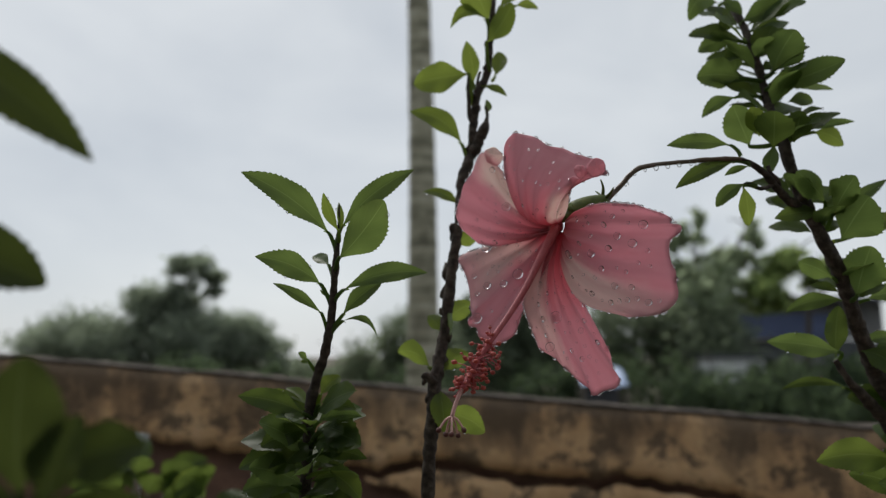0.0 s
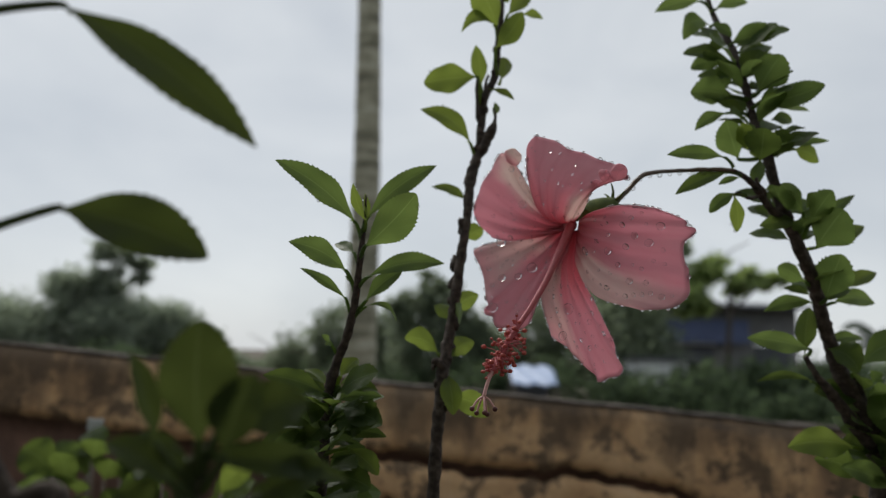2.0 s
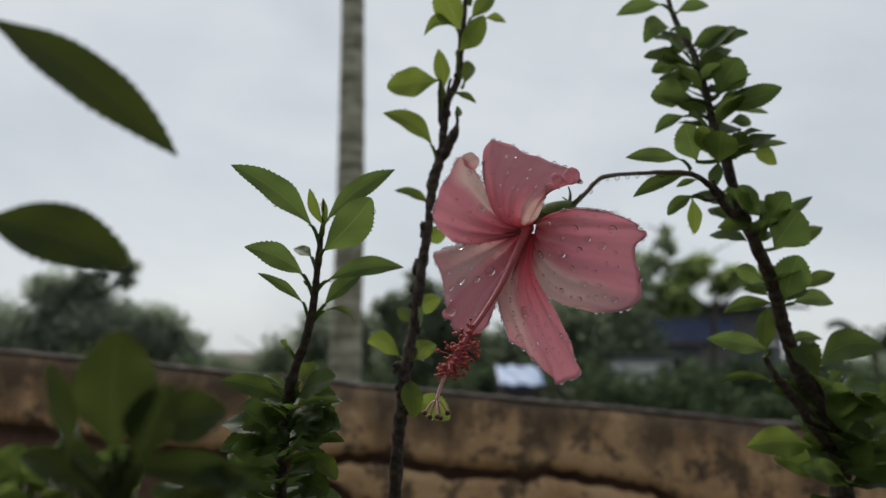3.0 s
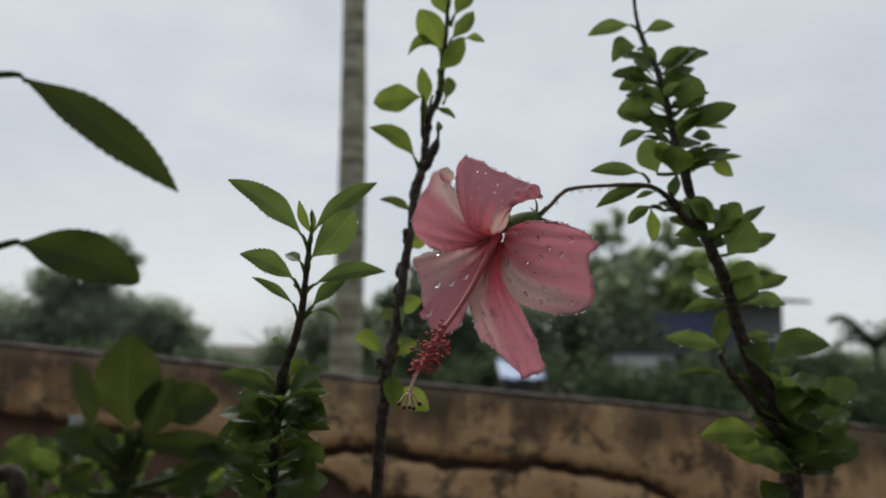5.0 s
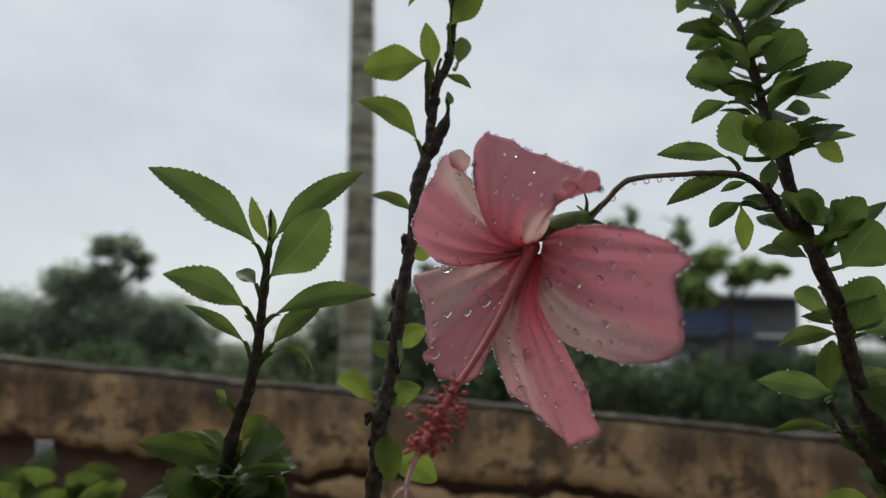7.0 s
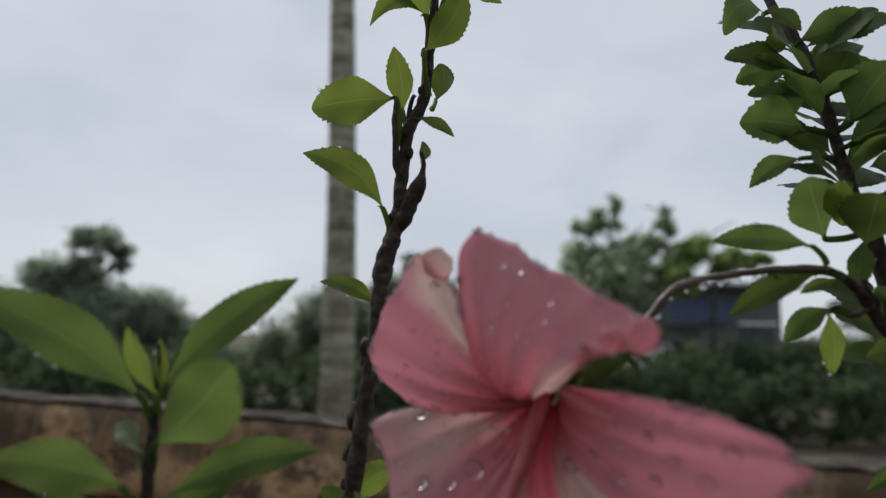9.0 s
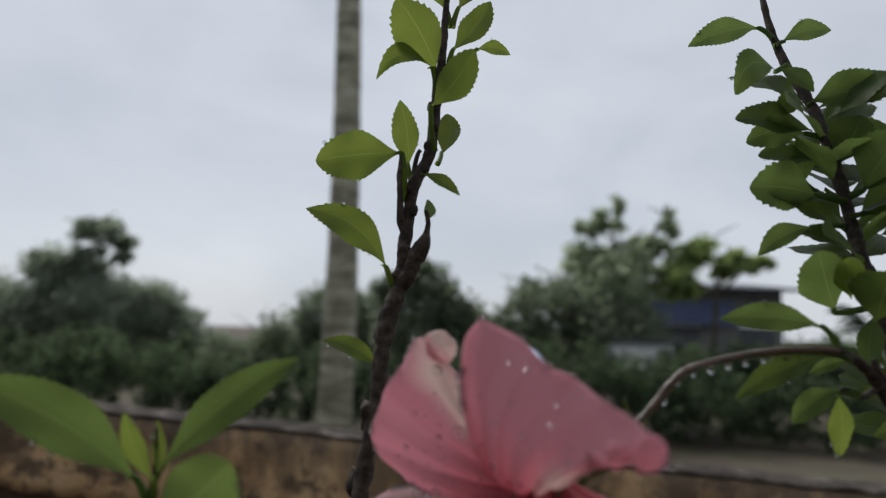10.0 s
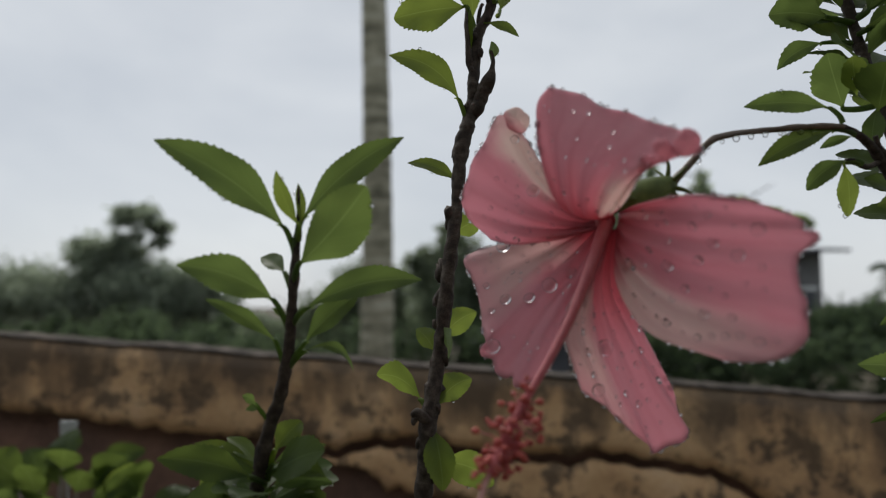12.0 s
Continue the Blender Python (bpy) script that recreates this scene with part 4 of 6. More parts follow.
stem(middle_shoot, "stem", [(0.0123, 0.3680, 1.6045), (0.0121, 0.3660, 1.5796), (0.0118, 0.3640, 1.5513), (0.0110, 0.3620, 1.5321), (0.0092, 0.3610, 1.5118), (0.0074, 0.3600, 1.4958), (0.0028, 0.3580, 1.4857), (0.0017, 0.3570, 1.4760), (0.0006, 0.3550, 1.4664), (0.0001, 0.3540, 1.4571), (-0.0017, 0.3520, 1.4479), (-0.0043, 0.3500, 1.4389), (-0.0049, 0.3480, 1.4301), (-0.0059, 0.3450, 1.4166), (-0.0081, 0.3410, 1.3989), (-0.0125, 0.3380, 1.3619), (-0.0159, 0.3320, 1.3410), (-0.0178, 0.3300, 1.3134), (-0.0189, 0.3300, 1.2888), (-0.0500, 0.3500, 0.0000)], [0.0009, 0.0011, 0.0014, 0.0018, 0.0021, 0.0024, 0.0024, 0.0025, 0.0026, 0.0026, 0.0030, 0.0034, 0.0029, 0.0026, 0.0030, 0.0031, 0.0033, 0.0033, 0.0034, 0.0070], BARK)
stem(middle_shoot, "spur", [(0.0003, 0.3530, 1.4507), (0.0024, 0.3520, 1.4548), (0.0044, 0.3520, 1.4610), (0.0066, 0.3510, 1.4650), (0.0076, 0.3510, 1.4684), (0.0080, 0.3510, 1.4734), (0.0072, 0.3510, 1.4762)], [0.0018, 0.0032, 0.0033, 0.0028, 0.0013, 0.0008, 0.0007], BARK)
stem(middle_shoot, "twig", [(0.0013, 0.3560, 1.4661), (-0.0007, 0.3550, 1.4726), (-0.0014, 0.3550, 1.4812), (-0.0020, 0.3560, 1.4879), (-0.0016, 0.3580, 1.4951)], [0.0011, 0.0017, 0.0012, 0.0010, 0.0008], BARK)
stem(middle_shoot, "twig", [(0.0042, 0.3580, 1.4857), (0.0027, 0.3590, 1.4906), (0.0038, 0.3590, 1.4964), (0.0047, 0.3590, 1.4978)], [0.0011, 0.0010, 0.0008, 0.0008], BARK)
stem(middle_shoot, "twig", [(-0.0158, 0.3300, 1.3411), (-0.0194, 0.3280, 1.3441), (-0.0214, 0.3280, 1.3430)], [0.0020, 0.0022, 0.0008], BARK)
bud(middle_shoot, (-0.0112, 0.3440, 1.3926), 0.0034)
bud(middle_shoot, (-0.0121, 0.3420, 1.3825), 0.0032)
bud(middle_shoot, (-0.0205, 0.3300, 1.3420), 0.0013)
bud(middle_shoot, (-0.0139, 0.3360, 1.3513), 0.0036)
bud(middle_shoot, (-0.0101, 0.3370, 1.3619), 0.0020)
bud(middle_shoot, (-0.0065, 0.3466, 1.4065), 0.0020)
bud(middle_shoot, (-0.0116, 0.3442, 1.3953), 0.0012)
bud(middle_shoot, (-0.0087, 0.3418, 1.3854), 0.0018)
bud(middle_shoot, (-0.0137, 0.3394, 1.3736), 0.0013)
bud(middle_shoot, (-0.0103, 0.3370, 1.3620), 0.0012)
bud(middle_shoot, (-0.0160, 0.3346, 1.3515), 0.0020)
bud(middle_shoot, (-0.0129, 0.3322, 1.3450), 0.0014)
bud(middle_shoot, (-0.0186, 0.3306, 1.3337), 0.0017)
bud(middle_shoot, (-0.0145, 0.3298, 1.3229), 0.0019)
leaf(middle_shoot, (-0.0184, 0.3340, 1.3476), (-0.0349, 0.3500, 1.3552), (0.7300, 0.5908, 0.3437), 0.0121, 0.18, YOUNG, (-0.0155, 0.3327, 1.3436))
leaf(middle_shoot, (-0.0128, 0.3340, 1.3456), (-0.0015, 0.3450, 1.3537), (-0.5139, 0.7835, -0.3493), 0.0096, 0.18, YOUNG, (-0.0159, 0.3320, 1.3410))
leaf(middle_shoot, (-0.0139, 0.3380, 1.3639), (-0.0206, 0.3450, 1.3715), (0.3520, 0.8220, -0.4477), 0.0069, 0.12, YOUNG, (-0.0125, 0.3380, 1.3619))
leaf(middle_shoot, (-0.0115, 0.3390, 1.3686), (0.0004, 0.3500, 1.3776), (-0.6268, 0.7711, -0.1116), 0.0093, 0.12, YOUNG, (-0.0123, 0.3387, 1.3656))
leaf(middle_shoot, (-0.0073, 0.3470, 1.4058), (0.0026, 0.3450, 1.4109), (0.0911, 0.9738, 0.2082), 0.0092, 0.12, YOUNG, (-0.0092, 0.3462, 1.4019))
leaf(middle_shoot, (-0.0143, 0.3320, 1.3385), (-0.0105, 0.3220, 1.3204), (0.2908, -0.8109, 0.5078), 0.0105, 0.12, YOUNG, (-0.0164, 0.3315, 1.3341))
leaf(middle_shoot, (-0.0143, 0.3310, 1.3271), (0.0065, 0.3350, 1.3190), (0.1980, -0.9799, 0.0250), 0.0115, 0.18, YOUNG, (-0.0171, 0.3307, 1.3237))
leaf(middle_shoot, (-0.0116, 0.3390, 1.3726), (-0.0082, 0.3300, 1.3618), (0.9174, 0.3959, -0.0401), 0.0072, 0.24, PALE, (-0.0120, 0.3395, 1.3694))
rnd = random.Random(4)
for k in range(17):
    z = 1.405 + 0.0072 * k
    x = float(np.interp(z, (1.399, 1.417, 1.432, 1.447, 1.467, 1.486, 1.496, 1.532), (-0.0081, -0.0060, -0.0050, -0.0016, 0.0010, 0.0030, 0.0076, 0.0110)))
    y = float(np.interp(z, (1.399, 1.444, 1.532), (0.340, 0.351, 0.361)))
    bud(middle_shoot, (x + (-1) ** k * 0.0014, y, z), rnd.uniform(0.0009, 0.0016))
bud(middle_shoot, (-0.0045, 0.3500, 1.4380), 0.0034)
bud(middle_shoot, (-0.0083, 0.3440, 1.4120), 0.0031)
# right bush
leaf(right_bush, (0.1250, 0.3720, 1.5500), (0.0967, 0.3620, 1.5387), (0.31, -0.95, 0.05), 0.0089, (-0.0004, -0.0007, 0.0017), LEAF, (0.1289, 0.3698, 1.5450))
leaf(right_bush, (0.1318, 0.3692, 1.5438), (0.1535, 0.3742, 1.5516), (0.21, -0.98, 0.05), 0.0076, (-0.0005, -0.0007, 0.0017), LEAF, (0.1289, 0.3683, 1.5417))
leaf(right_bush, (0.1272, 0.3636, 1.5309), (0.1092, 0.3536, 1.5192), (0.36, -0.91, 0.22), 0.0113, (-0.0028, -0.0018, 0.0057), LEAF, (0.1316, 0.3647, 1.5335))
leaf(right_bush, (0.1262, 0.3603, 1.5307), (0.1341, 0.3523, 1.5203), (-0.50, -0.83, 0.25), 0.0059, (0.0006, -0.0006, 0.0009), LEAF)
leaf(right_bush, (0.1342, 0.3557, 1.5174), (0.1546, 0.3457, 1.5219), (-0.44, -0.90, 0.03), 0.0124, (-0.0002, -0.0002, 0.0005), LEAF, (0.1359, 0.3564, 1.5155))
leaf(right_bush, (0.1322, 0.3570, 1.5166), (0.1232, 0.3570, 1.5140), (-0.03, -1.00, 0.09), 0.0073, (-0.0006, -0.0007, 0.0022), MATURE)
leaf(right_bush, (0.1298, 0.3498, 1.5050), (0.1127, 0.3558, 1.5034), (-0.34, -0.94, 0.07), 0.0107, (-0.0005, -0.0007, 0.0022), LEAF, (0.1360, 0.3509, 1.5040))
leaf(right_bush, (0.1414, 0.3592, 1.5165), (0.1577, 0.3642, 1.5151), (-0.28, 0.95, 0.14), 0.0093, (0.0005, -0.0011, 0.0021), MATURE)
leaf(right_bush, (0.1380, 0.3452, 1.4942), (0.1455, 0.3442, 1.5102), (-0.38, -0.92, 0.12), 0.0131, (-0.0000, 0.0000, 0.0000), MATURE)
leaf(right_bush, (0.1431, 0.3418, 1.4853), (0.1506, 0.3298, 1.5009), (0.60, 0.75, 0.29), 0.0186, (-0.0010, 0.0002, 0.0006), LEAF, (0.1396, 0.3450, 1.4837))
leaf(right_bush, (0.1405, 0.3386, 1.4771), (0.1679, 0.3236, 1.4839), (-0.50, -0.86, 0.10), 0.0128, (0.0004, 0.0002, -0.0010), LEAF, (0.1402, 0.3432, 1.4771))
leaf(right_bush, (0.1561, 0.3472, 1.4787), (0.1765, 0.3552, 1.4811), (0.37, -0.93, 0.00), 0.0032, (0.0000, -0.0003, 0.0008), PALE)
leaf(right_bush, (0.1502, 0.3453, 1.4718), (0.1648, 0.3513, 1.4745), (0.37, -0.93, 0.07), 0.0070, (-0.0001, -0.0003, 0.0011), MATURE)
leaf(right_bush, (0.1283, 0.3413, 1.4831), (0.1085, 0.3433, 1.4855), (-0.09, -0.99, 0.07), 0.0157, (0.0001, -0.0004, 0.0011), LEAF, (0.1394, 0.3445, 1.4820))
leaf(right_bush, (0.1285, 0.3499, 1.4882), (0.1275, 0.3539, 1.5029), (-0.18, -0.95, 0.25), 0.0079, (0.0011, -0.0004, 0.0002), LEAF)
leaf(right_bush, (0.1251, 0.3384, 1.4727), (0.1086, 0.3384, 1.4635), (-0.14, -0.96, 0.24), 0.0068, (-0.0009, -0.0002, 0.0017), LEAF, (0.1369, 0.3423, 1.4738))
leaf(right_bush, (0.1273, 0.3310, 1.4466), (0.1181, 0.3230, 1.4637), (-0.02, 0.91, 0.42), 0.0145, (0.0000, -0.0000, 0.0000), LEAF, (0.1404, 0.3353, 1.4488))
leaf(right_bush, (0.1306, 0.3284, 1.4505), (0.1252, 0.3204, 1.4619), (0.05, 0.81, 0.59), 0.0087, (0.0000, -0.0000, 0.0000), YOUNG)
leaf(right_bush, (0.1352, 0.3247, 1.4440), (0.1328, 0.3127, 1.4574), (0.53, 0.58, 0.62), 0.0169, (-0.0000, 0.0000, 0.0000), MATURE)
leaf(right_bush, (0.1474, 0.3334, 1.4487), (0.1485, 0.3254, 1.4610), (0.62, 0.68, 0.39), 0.0124, (-0.0000, 0.0000, 0.0000), MATURE)
leaf(right_bush, (0.1538, 0.3389, 1.4554), (0.1784, 0.3409, 1.4607), (0.04, -0.98, 0.20), 0.0043, (-0.0002, -0.0002, 0.0011), LEAF, (0.1436, 0.3361, 1.4519))
leaf(right_bush, (0.1581, 0.3387, 1.4548), (0.1732, 0.3447, 1.4500), (-0.31, 0.93, 0.20), 0.0087, (0.0007, -0.0007, 0.0014), YOUNG, (0.1448, 0.3357, 1.4504))
leaf(right_bush, (0.1134, 0.3120, 1.4420), (0.0869, 0.3130, 1.4435), (-0.03, -0.99, 0.16), 0.0077, (0.0001, -0.0004, 0.0015), LEAF, (0.1171, 0.3120, 1.4371))
leaf(right_bush, (0.1152, 0.3120, 1.4350), (0.0886, 0.3070, 1.4233), (0.04, -0.94, 0.33), 0.0070, (-0.0007, -0.0002, 0.0016), MATURE, (0.1208, 0.3120, 1.4332))
leaf(right_bush, (0.1210, 0.3140, 1.4332), (0.1106, 0.3140, 1.4296), (-0.10, -0.96, 0.28), 0.0034, (-0.0002, -0.0001, 0.0007), LEAF)
leaf(right_bush, (0.1192, 0.3140, 1.4258), (0.1067, 0.3160, 1.4166), (-0.35, -0.89, 0.29), 0.0068, (-0.0009, 0.0000, 0.0012), LEAF, (0.1238, 0.3140, 1.4245))
leaf(right_bush, (0.1179, 0.3140, 1.4247), (0.1198, 0.3180, 1.4079), (-0.12, 0.97, 0.22), 0.0071, (0.0010, -0.0003, 0.0000), YOUNG, (0.1228, 0.3140, 1.4243))
leaf(right_bush, (0.1368, 0.3272, 1.4464), (0.1318, 0.3232, 1.4314), (-0.54, -0.75, 0.38), 0.0068, (-0.0005, 0.0002, 0.0001), LEAF)
leaf(right_bush, (0.1572, 0.3294, 1.4200), (0.1406, 0.3174, 1.4316), (-0.32, 0.85, 0.42), 0.0105, (0.0007, -0.0004, 0.0006), LEAF, (0.1589, 0.3372, 1.4117))
leaf(right_bush, (0.1609, 0.3301, 1.4156), (0.1654, 0.3161, 1.4288), (0.74, 0.58, 0.36), 0.0120, (-0.0004, 0.0001, 0.0003), LEAF, (0.1604, 0.3378, 1.4091))
leaf(right_bush, (0.1704, 0.3401, 1.4174), (0.1913, 0.3441, 1.4340), (-0.21, -0.85, 0.47), 0.0061, (-0.0004, 0.0001, 0.0004), LEAF)
leaf(right_bush, (0.1746, 0.3445, 1.4069), (0.2018, 0.3545, 1.4200), (0.09, -0.87, 0.48), 0.0094, (-0.0003, 0.0001, 0.0005), YOUNG, (0.1634, 0.3390, 1.4038))
leaf(right_bush, (0.1633, 0.3309, 1.4032), (0.1707, 0.3169, 1.4198), (0.72, 0.65, 0.23), 0.0212, (-0.0004, 0.0001, 0.0003), LEAF)
leaf(right_bush, (0.1561, 0.3321, 1.4158), (0.1341, 0.3241, 1.4125), (0.30, -0.92, 0.24), 0.0079, (-0.0001, -0.0002, 0.0013), MATURE, (0.1576, 0.3375, 1.4104))
leaf(right_bush, (0.1603, 0.3329, 1.4234), (0.1629, 0.3249, 1.4287), (0.86, 0.45, 0.25), 0.0077, (-0.0000, 0.0000, 0.0000), MATURE)
leaf(right_bush, (0.1636, 0.3429, 1.3879), (0.1463, 0.3369, 1.3942), (-0.32, 0.95, 0.03), 0.0093, (0.0004, -0.0003, 0.0010), LEAF, (0.1686, 0.3464, 1.3838))
leaf(right_bush, (0.1726, 0.3419, 1.3789), (0.1756, 0.3299, 1.4006), (0.69, 0.67, 0.28), 0.0179, (-0.0005, 0.0002, 0.0002), LEAF, (0.1711, 0.3484, 1.3776))
leaf(right_bush, (0.1872, 0.3520, 1.3859), (0.2097, 0.3600, 1.3964), (0.05, -0.84, 0.54), 0.0085, (-0.0003, 0.0001, 0.0005), YOUNG, (0.1729, 0.3469, 1.3825))
leaf(right_bush, (0.1804, 0.3503, 1.3784), (0.2088, 0.3603, 1.3799), (0.31, -0.91, 0.28), 0.0097, (-0.0001, -0.0001, 0.0028), LEAF, (0.1741, 0.3491, 1.3757))
leaf(right_bush, (0.1680, 0.3472, 1.3814), (0.1570, 0.3532, 1.3856), (-0.33, -0.87, 0.37), 0.0046, (0.0003, -0.0002, 0.0011), MATURE)
leaf(right_bush, (0.1700, 0.3483, 1.3781), (0.1419, 0.3403, 1.3730), (0.18, -0.90, 0.41), 0.0079, (-0.0005, 0.0001, 0.0024), LEAF, (0.1737, 0.3495, 1.3744))
leaf(right_bush, (0.1659, 0.3518, 1.3522), (0.1683, 0.3498, 1.3757), (0.63, 0.78, 0.00), 0.0098, (-0.0005, 0.0002, 0.0001), MATURE)
leaf(right_bush, (0.1667, 0.3472, 1.3544), (0.1315, 0.3352, 1.3596), (0.34, -0.91, 0.21), 0.0107, (0.0002, -0.0001, 0.0011), LEAF, (0.1677, 0.3561, 1.3508))
leaf(right_bush, (0.1778, 0.3565, 1.3573), (0.2026, 0.3625, 1.3613), (0.14, -0.89, 0.44), 0.0060, (-0.0004, 0.0002, 0.0022), LEAF, (0.1793, 0.3544, 1.3579))
leaf(right_bush, (0.1759, 0.3491, 1.3551), (0.1857, 0.3391, 1.3442), (-0.31, -0.82, 0.48), 0.0138, (0.0019, -0.0009, 0.0025), MATURE)
leaf(right_bush, (0.1942, 0.3533, 1.3465), (0.2236, 0.3453, 1.3580), (-0.40, -0.79, 0.47), 0.0177, (-0.0019, 0.0011, 0.0057), LEAF, (0.1906, 0.3593, 1.3385))
leaf(right_bush, (0.1694, 0.3513, 1.3386), (0.1395, 0.3453, 1.3385), (0.18, -0.89, 0.41), 0.0045, (-0.0000, 0.0002, 0.0033), MATURE, (0.1766, 0.3600, 1.3355))
leaf(right_bush, (0.2067, 0.3548, 1.3112), (0.1986, 0.3468, 1.3398), (0.18, 0.93, 0.31), 0.0153, (0.0010, -0.0005, 0.0001), LEAF)
leaf(right_bush, (0.2098, 0.3579, 1.3182), (0.2209, 0.3519, 1.3371), (-0.76, -0.59, 0.26), 0.0141, (-0.0008, 0.0005, 0.0006), YOUNG, (0.2077, 0.3630, 1.3080))
leaf(right_bush, (0.1881, 0.3512, 1.3072), (0.1493, 0.3352, 1.3089), (0.36, -0.83, 0.43), 0.0153, (-0.0000, 0.0004, 0.0026), YOUNG, (0.2006, 0.3634, 1.3037))
leaf(right_bush, (0.1934, 0.3545, 1.2924), (0.1651, 0.3425, 1.3024), (0.43, -0.89, 0.15), 0.0137, (0.0007, -0.0000, 0.0020), MATURE)
leaf(right_bush, (0.2059, 0.3530, 1.2871), (0.1738, 0.3350, 1.2996), (0.50, -0.87, 0.03), 0.0117, (0.0008, -0.0001, 0.0020), LEAF)
leaf(right_bush, (0.2148, 0.3630, 1.3075), (0.2415, 0.3690, 1.3127), (0.07, -0.81, 0.59), 0.0144, (-0.0005, 0.0006, 0.0021), LEAF)
leaf(right_bush, (0.2050, 0.3543, 1.2953), (0.2078, 0.3403, 1.3149), (0.80, 0.54, 0.27), 0.0179, (-0.0004, 0.0003, 0.0002), MATURE)
leaf(right_bush, (0.2033, 0.3593, 1.3386), (0.2062, 0.3553, 1.3438), (-0.85, -0.53, 0.07), 0.0074, (-0.0004, 0.0002, 0.0004), LEAF)
leaf(right_bush, (0.2018, 0.3550, 1.2811), (0.1853, 0.3450, 1.2740), (0.01, -0.58, 0.81), 0.0148, (-0.0009, 0.0007, 0.0011), MATURE)
leaf(right_bush, (0.2137, 0.3610, 1.2867), (0.2320, 0.3650, 1.2943), (-0.14, -0.70, 0.70), 0.0155, (-0.0007, 0.0006, 0.0014), LEAF)
leaf(right_bush, (0.1904, 0.3609, 1.3482), (0.1986, 0.3669, 1.3639), (-0.57, -0.62, 0.53), 0.0076, (-0.0005, 0.0002, 0.0002), MATURE)
stem(right_bush, "trunk", [(0.1289, 0.3800, 1.5745), (0.1291, 0.3740, 1.5544), (0.1320, 0.3670, 1.5345), (0.1353, 0.3580, 1.5184), (0.1368, 0.3500, 1.5021), (0.1393, 0.3450, 1.4822), (0.1405, 0.3400, 1.4644), (0.1429, 0.3340, 1.4485), (0.1461, 0.3330, 1.4329), (0.1521, 0.3360, 1.4183), (0.1593, 0.3390, 1.4037), (0.1684, 0.3450, 1.3879), (0.1741, 0.3500, 1.3730), (0.1800, 0.3540, 1.3579), (0.1890, 0.3590, 1.3385), (0.1998, 0.3620, 1.3163), (0.2080, 0.3650, 1.2940), (0.20, 0.38, 0.0)], [0.0011, 0.0014, 0.0019, 0.0021, 0.0022, 0.0024, 0.0027, 0.0029, 0.0030, 0.0033, 0.0037, 0.0039, 0.0040, 0.0042, 0.0051, 0.0068, 0.0073, 0.0120], BARK)
stem(right_bush, "branch", [(0.1526, 0.3360, 1.4175), (0.1416, 0.3270, 1.4201), (0.1351, 0.3220, 1.4245), (0.1289, 0.3170, 1.4297), (0.1236, 0.3140, 1.4332), (0.1171, 0.3120, 1.4358)], [0.0022, 0.0023, 0.0020, 0.0018, 0.0015, 0.0013], BARK)
stem(right_bush, "twig", [(0.1356, 0.3220, 1.4255), (0.1341, 0.3190, 1.4281), (0.1308, 0.3170, 1.4305), (0.1292, 0.3160, 1.4337)], [0.0012, 0.0010, 0.0009, 0.0009], BARK)
stem(right_bush, "twig", [(0.1314, 0.3190, 1.4257), (0.1258, 0.3160, 1.4237), (0.1208, 0.3140, 1.4253), (0.1182, 0.3140, 1.4252)], [0.0012, 0.0010, 0.0010, 0.0008], BARK)
stem(right_bush, "branch", [(0.2005, 0.3600, 1.3083), (0.1858, 0.3540, 1.3245), (0.1756, 0.3490, 1.3348), (0.1683, 0.3460, 1.3421), (0.1628, 0.3450, 1.3509)], [0.0048, 0.0033, 0.0025, 0.0020, 0.0015], BARK)
stem(right_bush, "branch", [(0.2011, 0.3610, 1.3191), (0.1964, 0.3600, 1.3357), (0.1937, 0.3580, 1.3455)], [0.0037, 0.0028, 0.0018], BARK)
stem(right_bush, "twig", [(0.1933, 0.3600, 1.3301), (0.1875, 0.3560, 1.3386), (0.1856, 0.3540, 1.3469)], [0.0020, 0.0014, 0.0011], BARK)
flower_stalk = stem(bloom, "flower_stalk", [(0.1171, 0.3120, 1.4358), (0.1078, 0.3110, 1.4359), (0.0916, 0.3080, 1.4342), (0.0776, 0.3020, 1.4315), (0.0708, 0.2985, 1.4288), (0.0640, 0.2965, 1.4218), (0.0577, 0.2940, 1.4153)], [0.0014, 0.0012, 0.0011, 0.0011, 0.0013, 0.0012, 0.0014], STALK)
# near twig, its shade darkened into the leaf colour
leaf(near_shrub, (-0.0926, 0.1120, 1.4137), (-0.0519, 0.1120, 1.3869), (0.18, -0.94, 0.28), 0.0101, (0.0012, -0.0001, 0.0018), OLIVE_SHADED, (-0.1170, 0.1140, 1.4097))
leaf(near_shrub, (-0.0913, 0.1160, 1.3738), (-0.0612, 0.1160, 1.3655), (0.10, -0.93, 0.35), 0.0125, (0.0004, -0.0000, 0.0015), OLIVE_SHADED, (-0.1139, 0.1180, 1.3653))
leaf(near_shrub, (-0.0582, 0.1100, 1.3305), (-0.0596, 0.1100, 1.3529), (0.25, -0.97, 0.02), 0.0136, (-0.0006, -0.0003, -0.0000), OLIVE_SHADED, (-0.0587, 0.1120, 1.3253))
leaf(near_shrub, (-0.0540, 0.1120, 1.3353), (-0.0400, 0.1140, 1.3386), (0.03, -0.91, 0.42), 0.0105, (-0.0001, -0.0000, 0.0006), OLIVE_SHADED, (-0.0586, 0.1120, 1.3243))
leaf(near_shrub, (-0.0651, 0.1080, 1.3306), (-0.0705, 0.1080, 1.3471), (0.76, -0.61, 0.24), 0.0050, (0.0005, 0.0003, 0.0002), OLIVE_SHADED, (-0.0584, 0.1120, 1.3224))
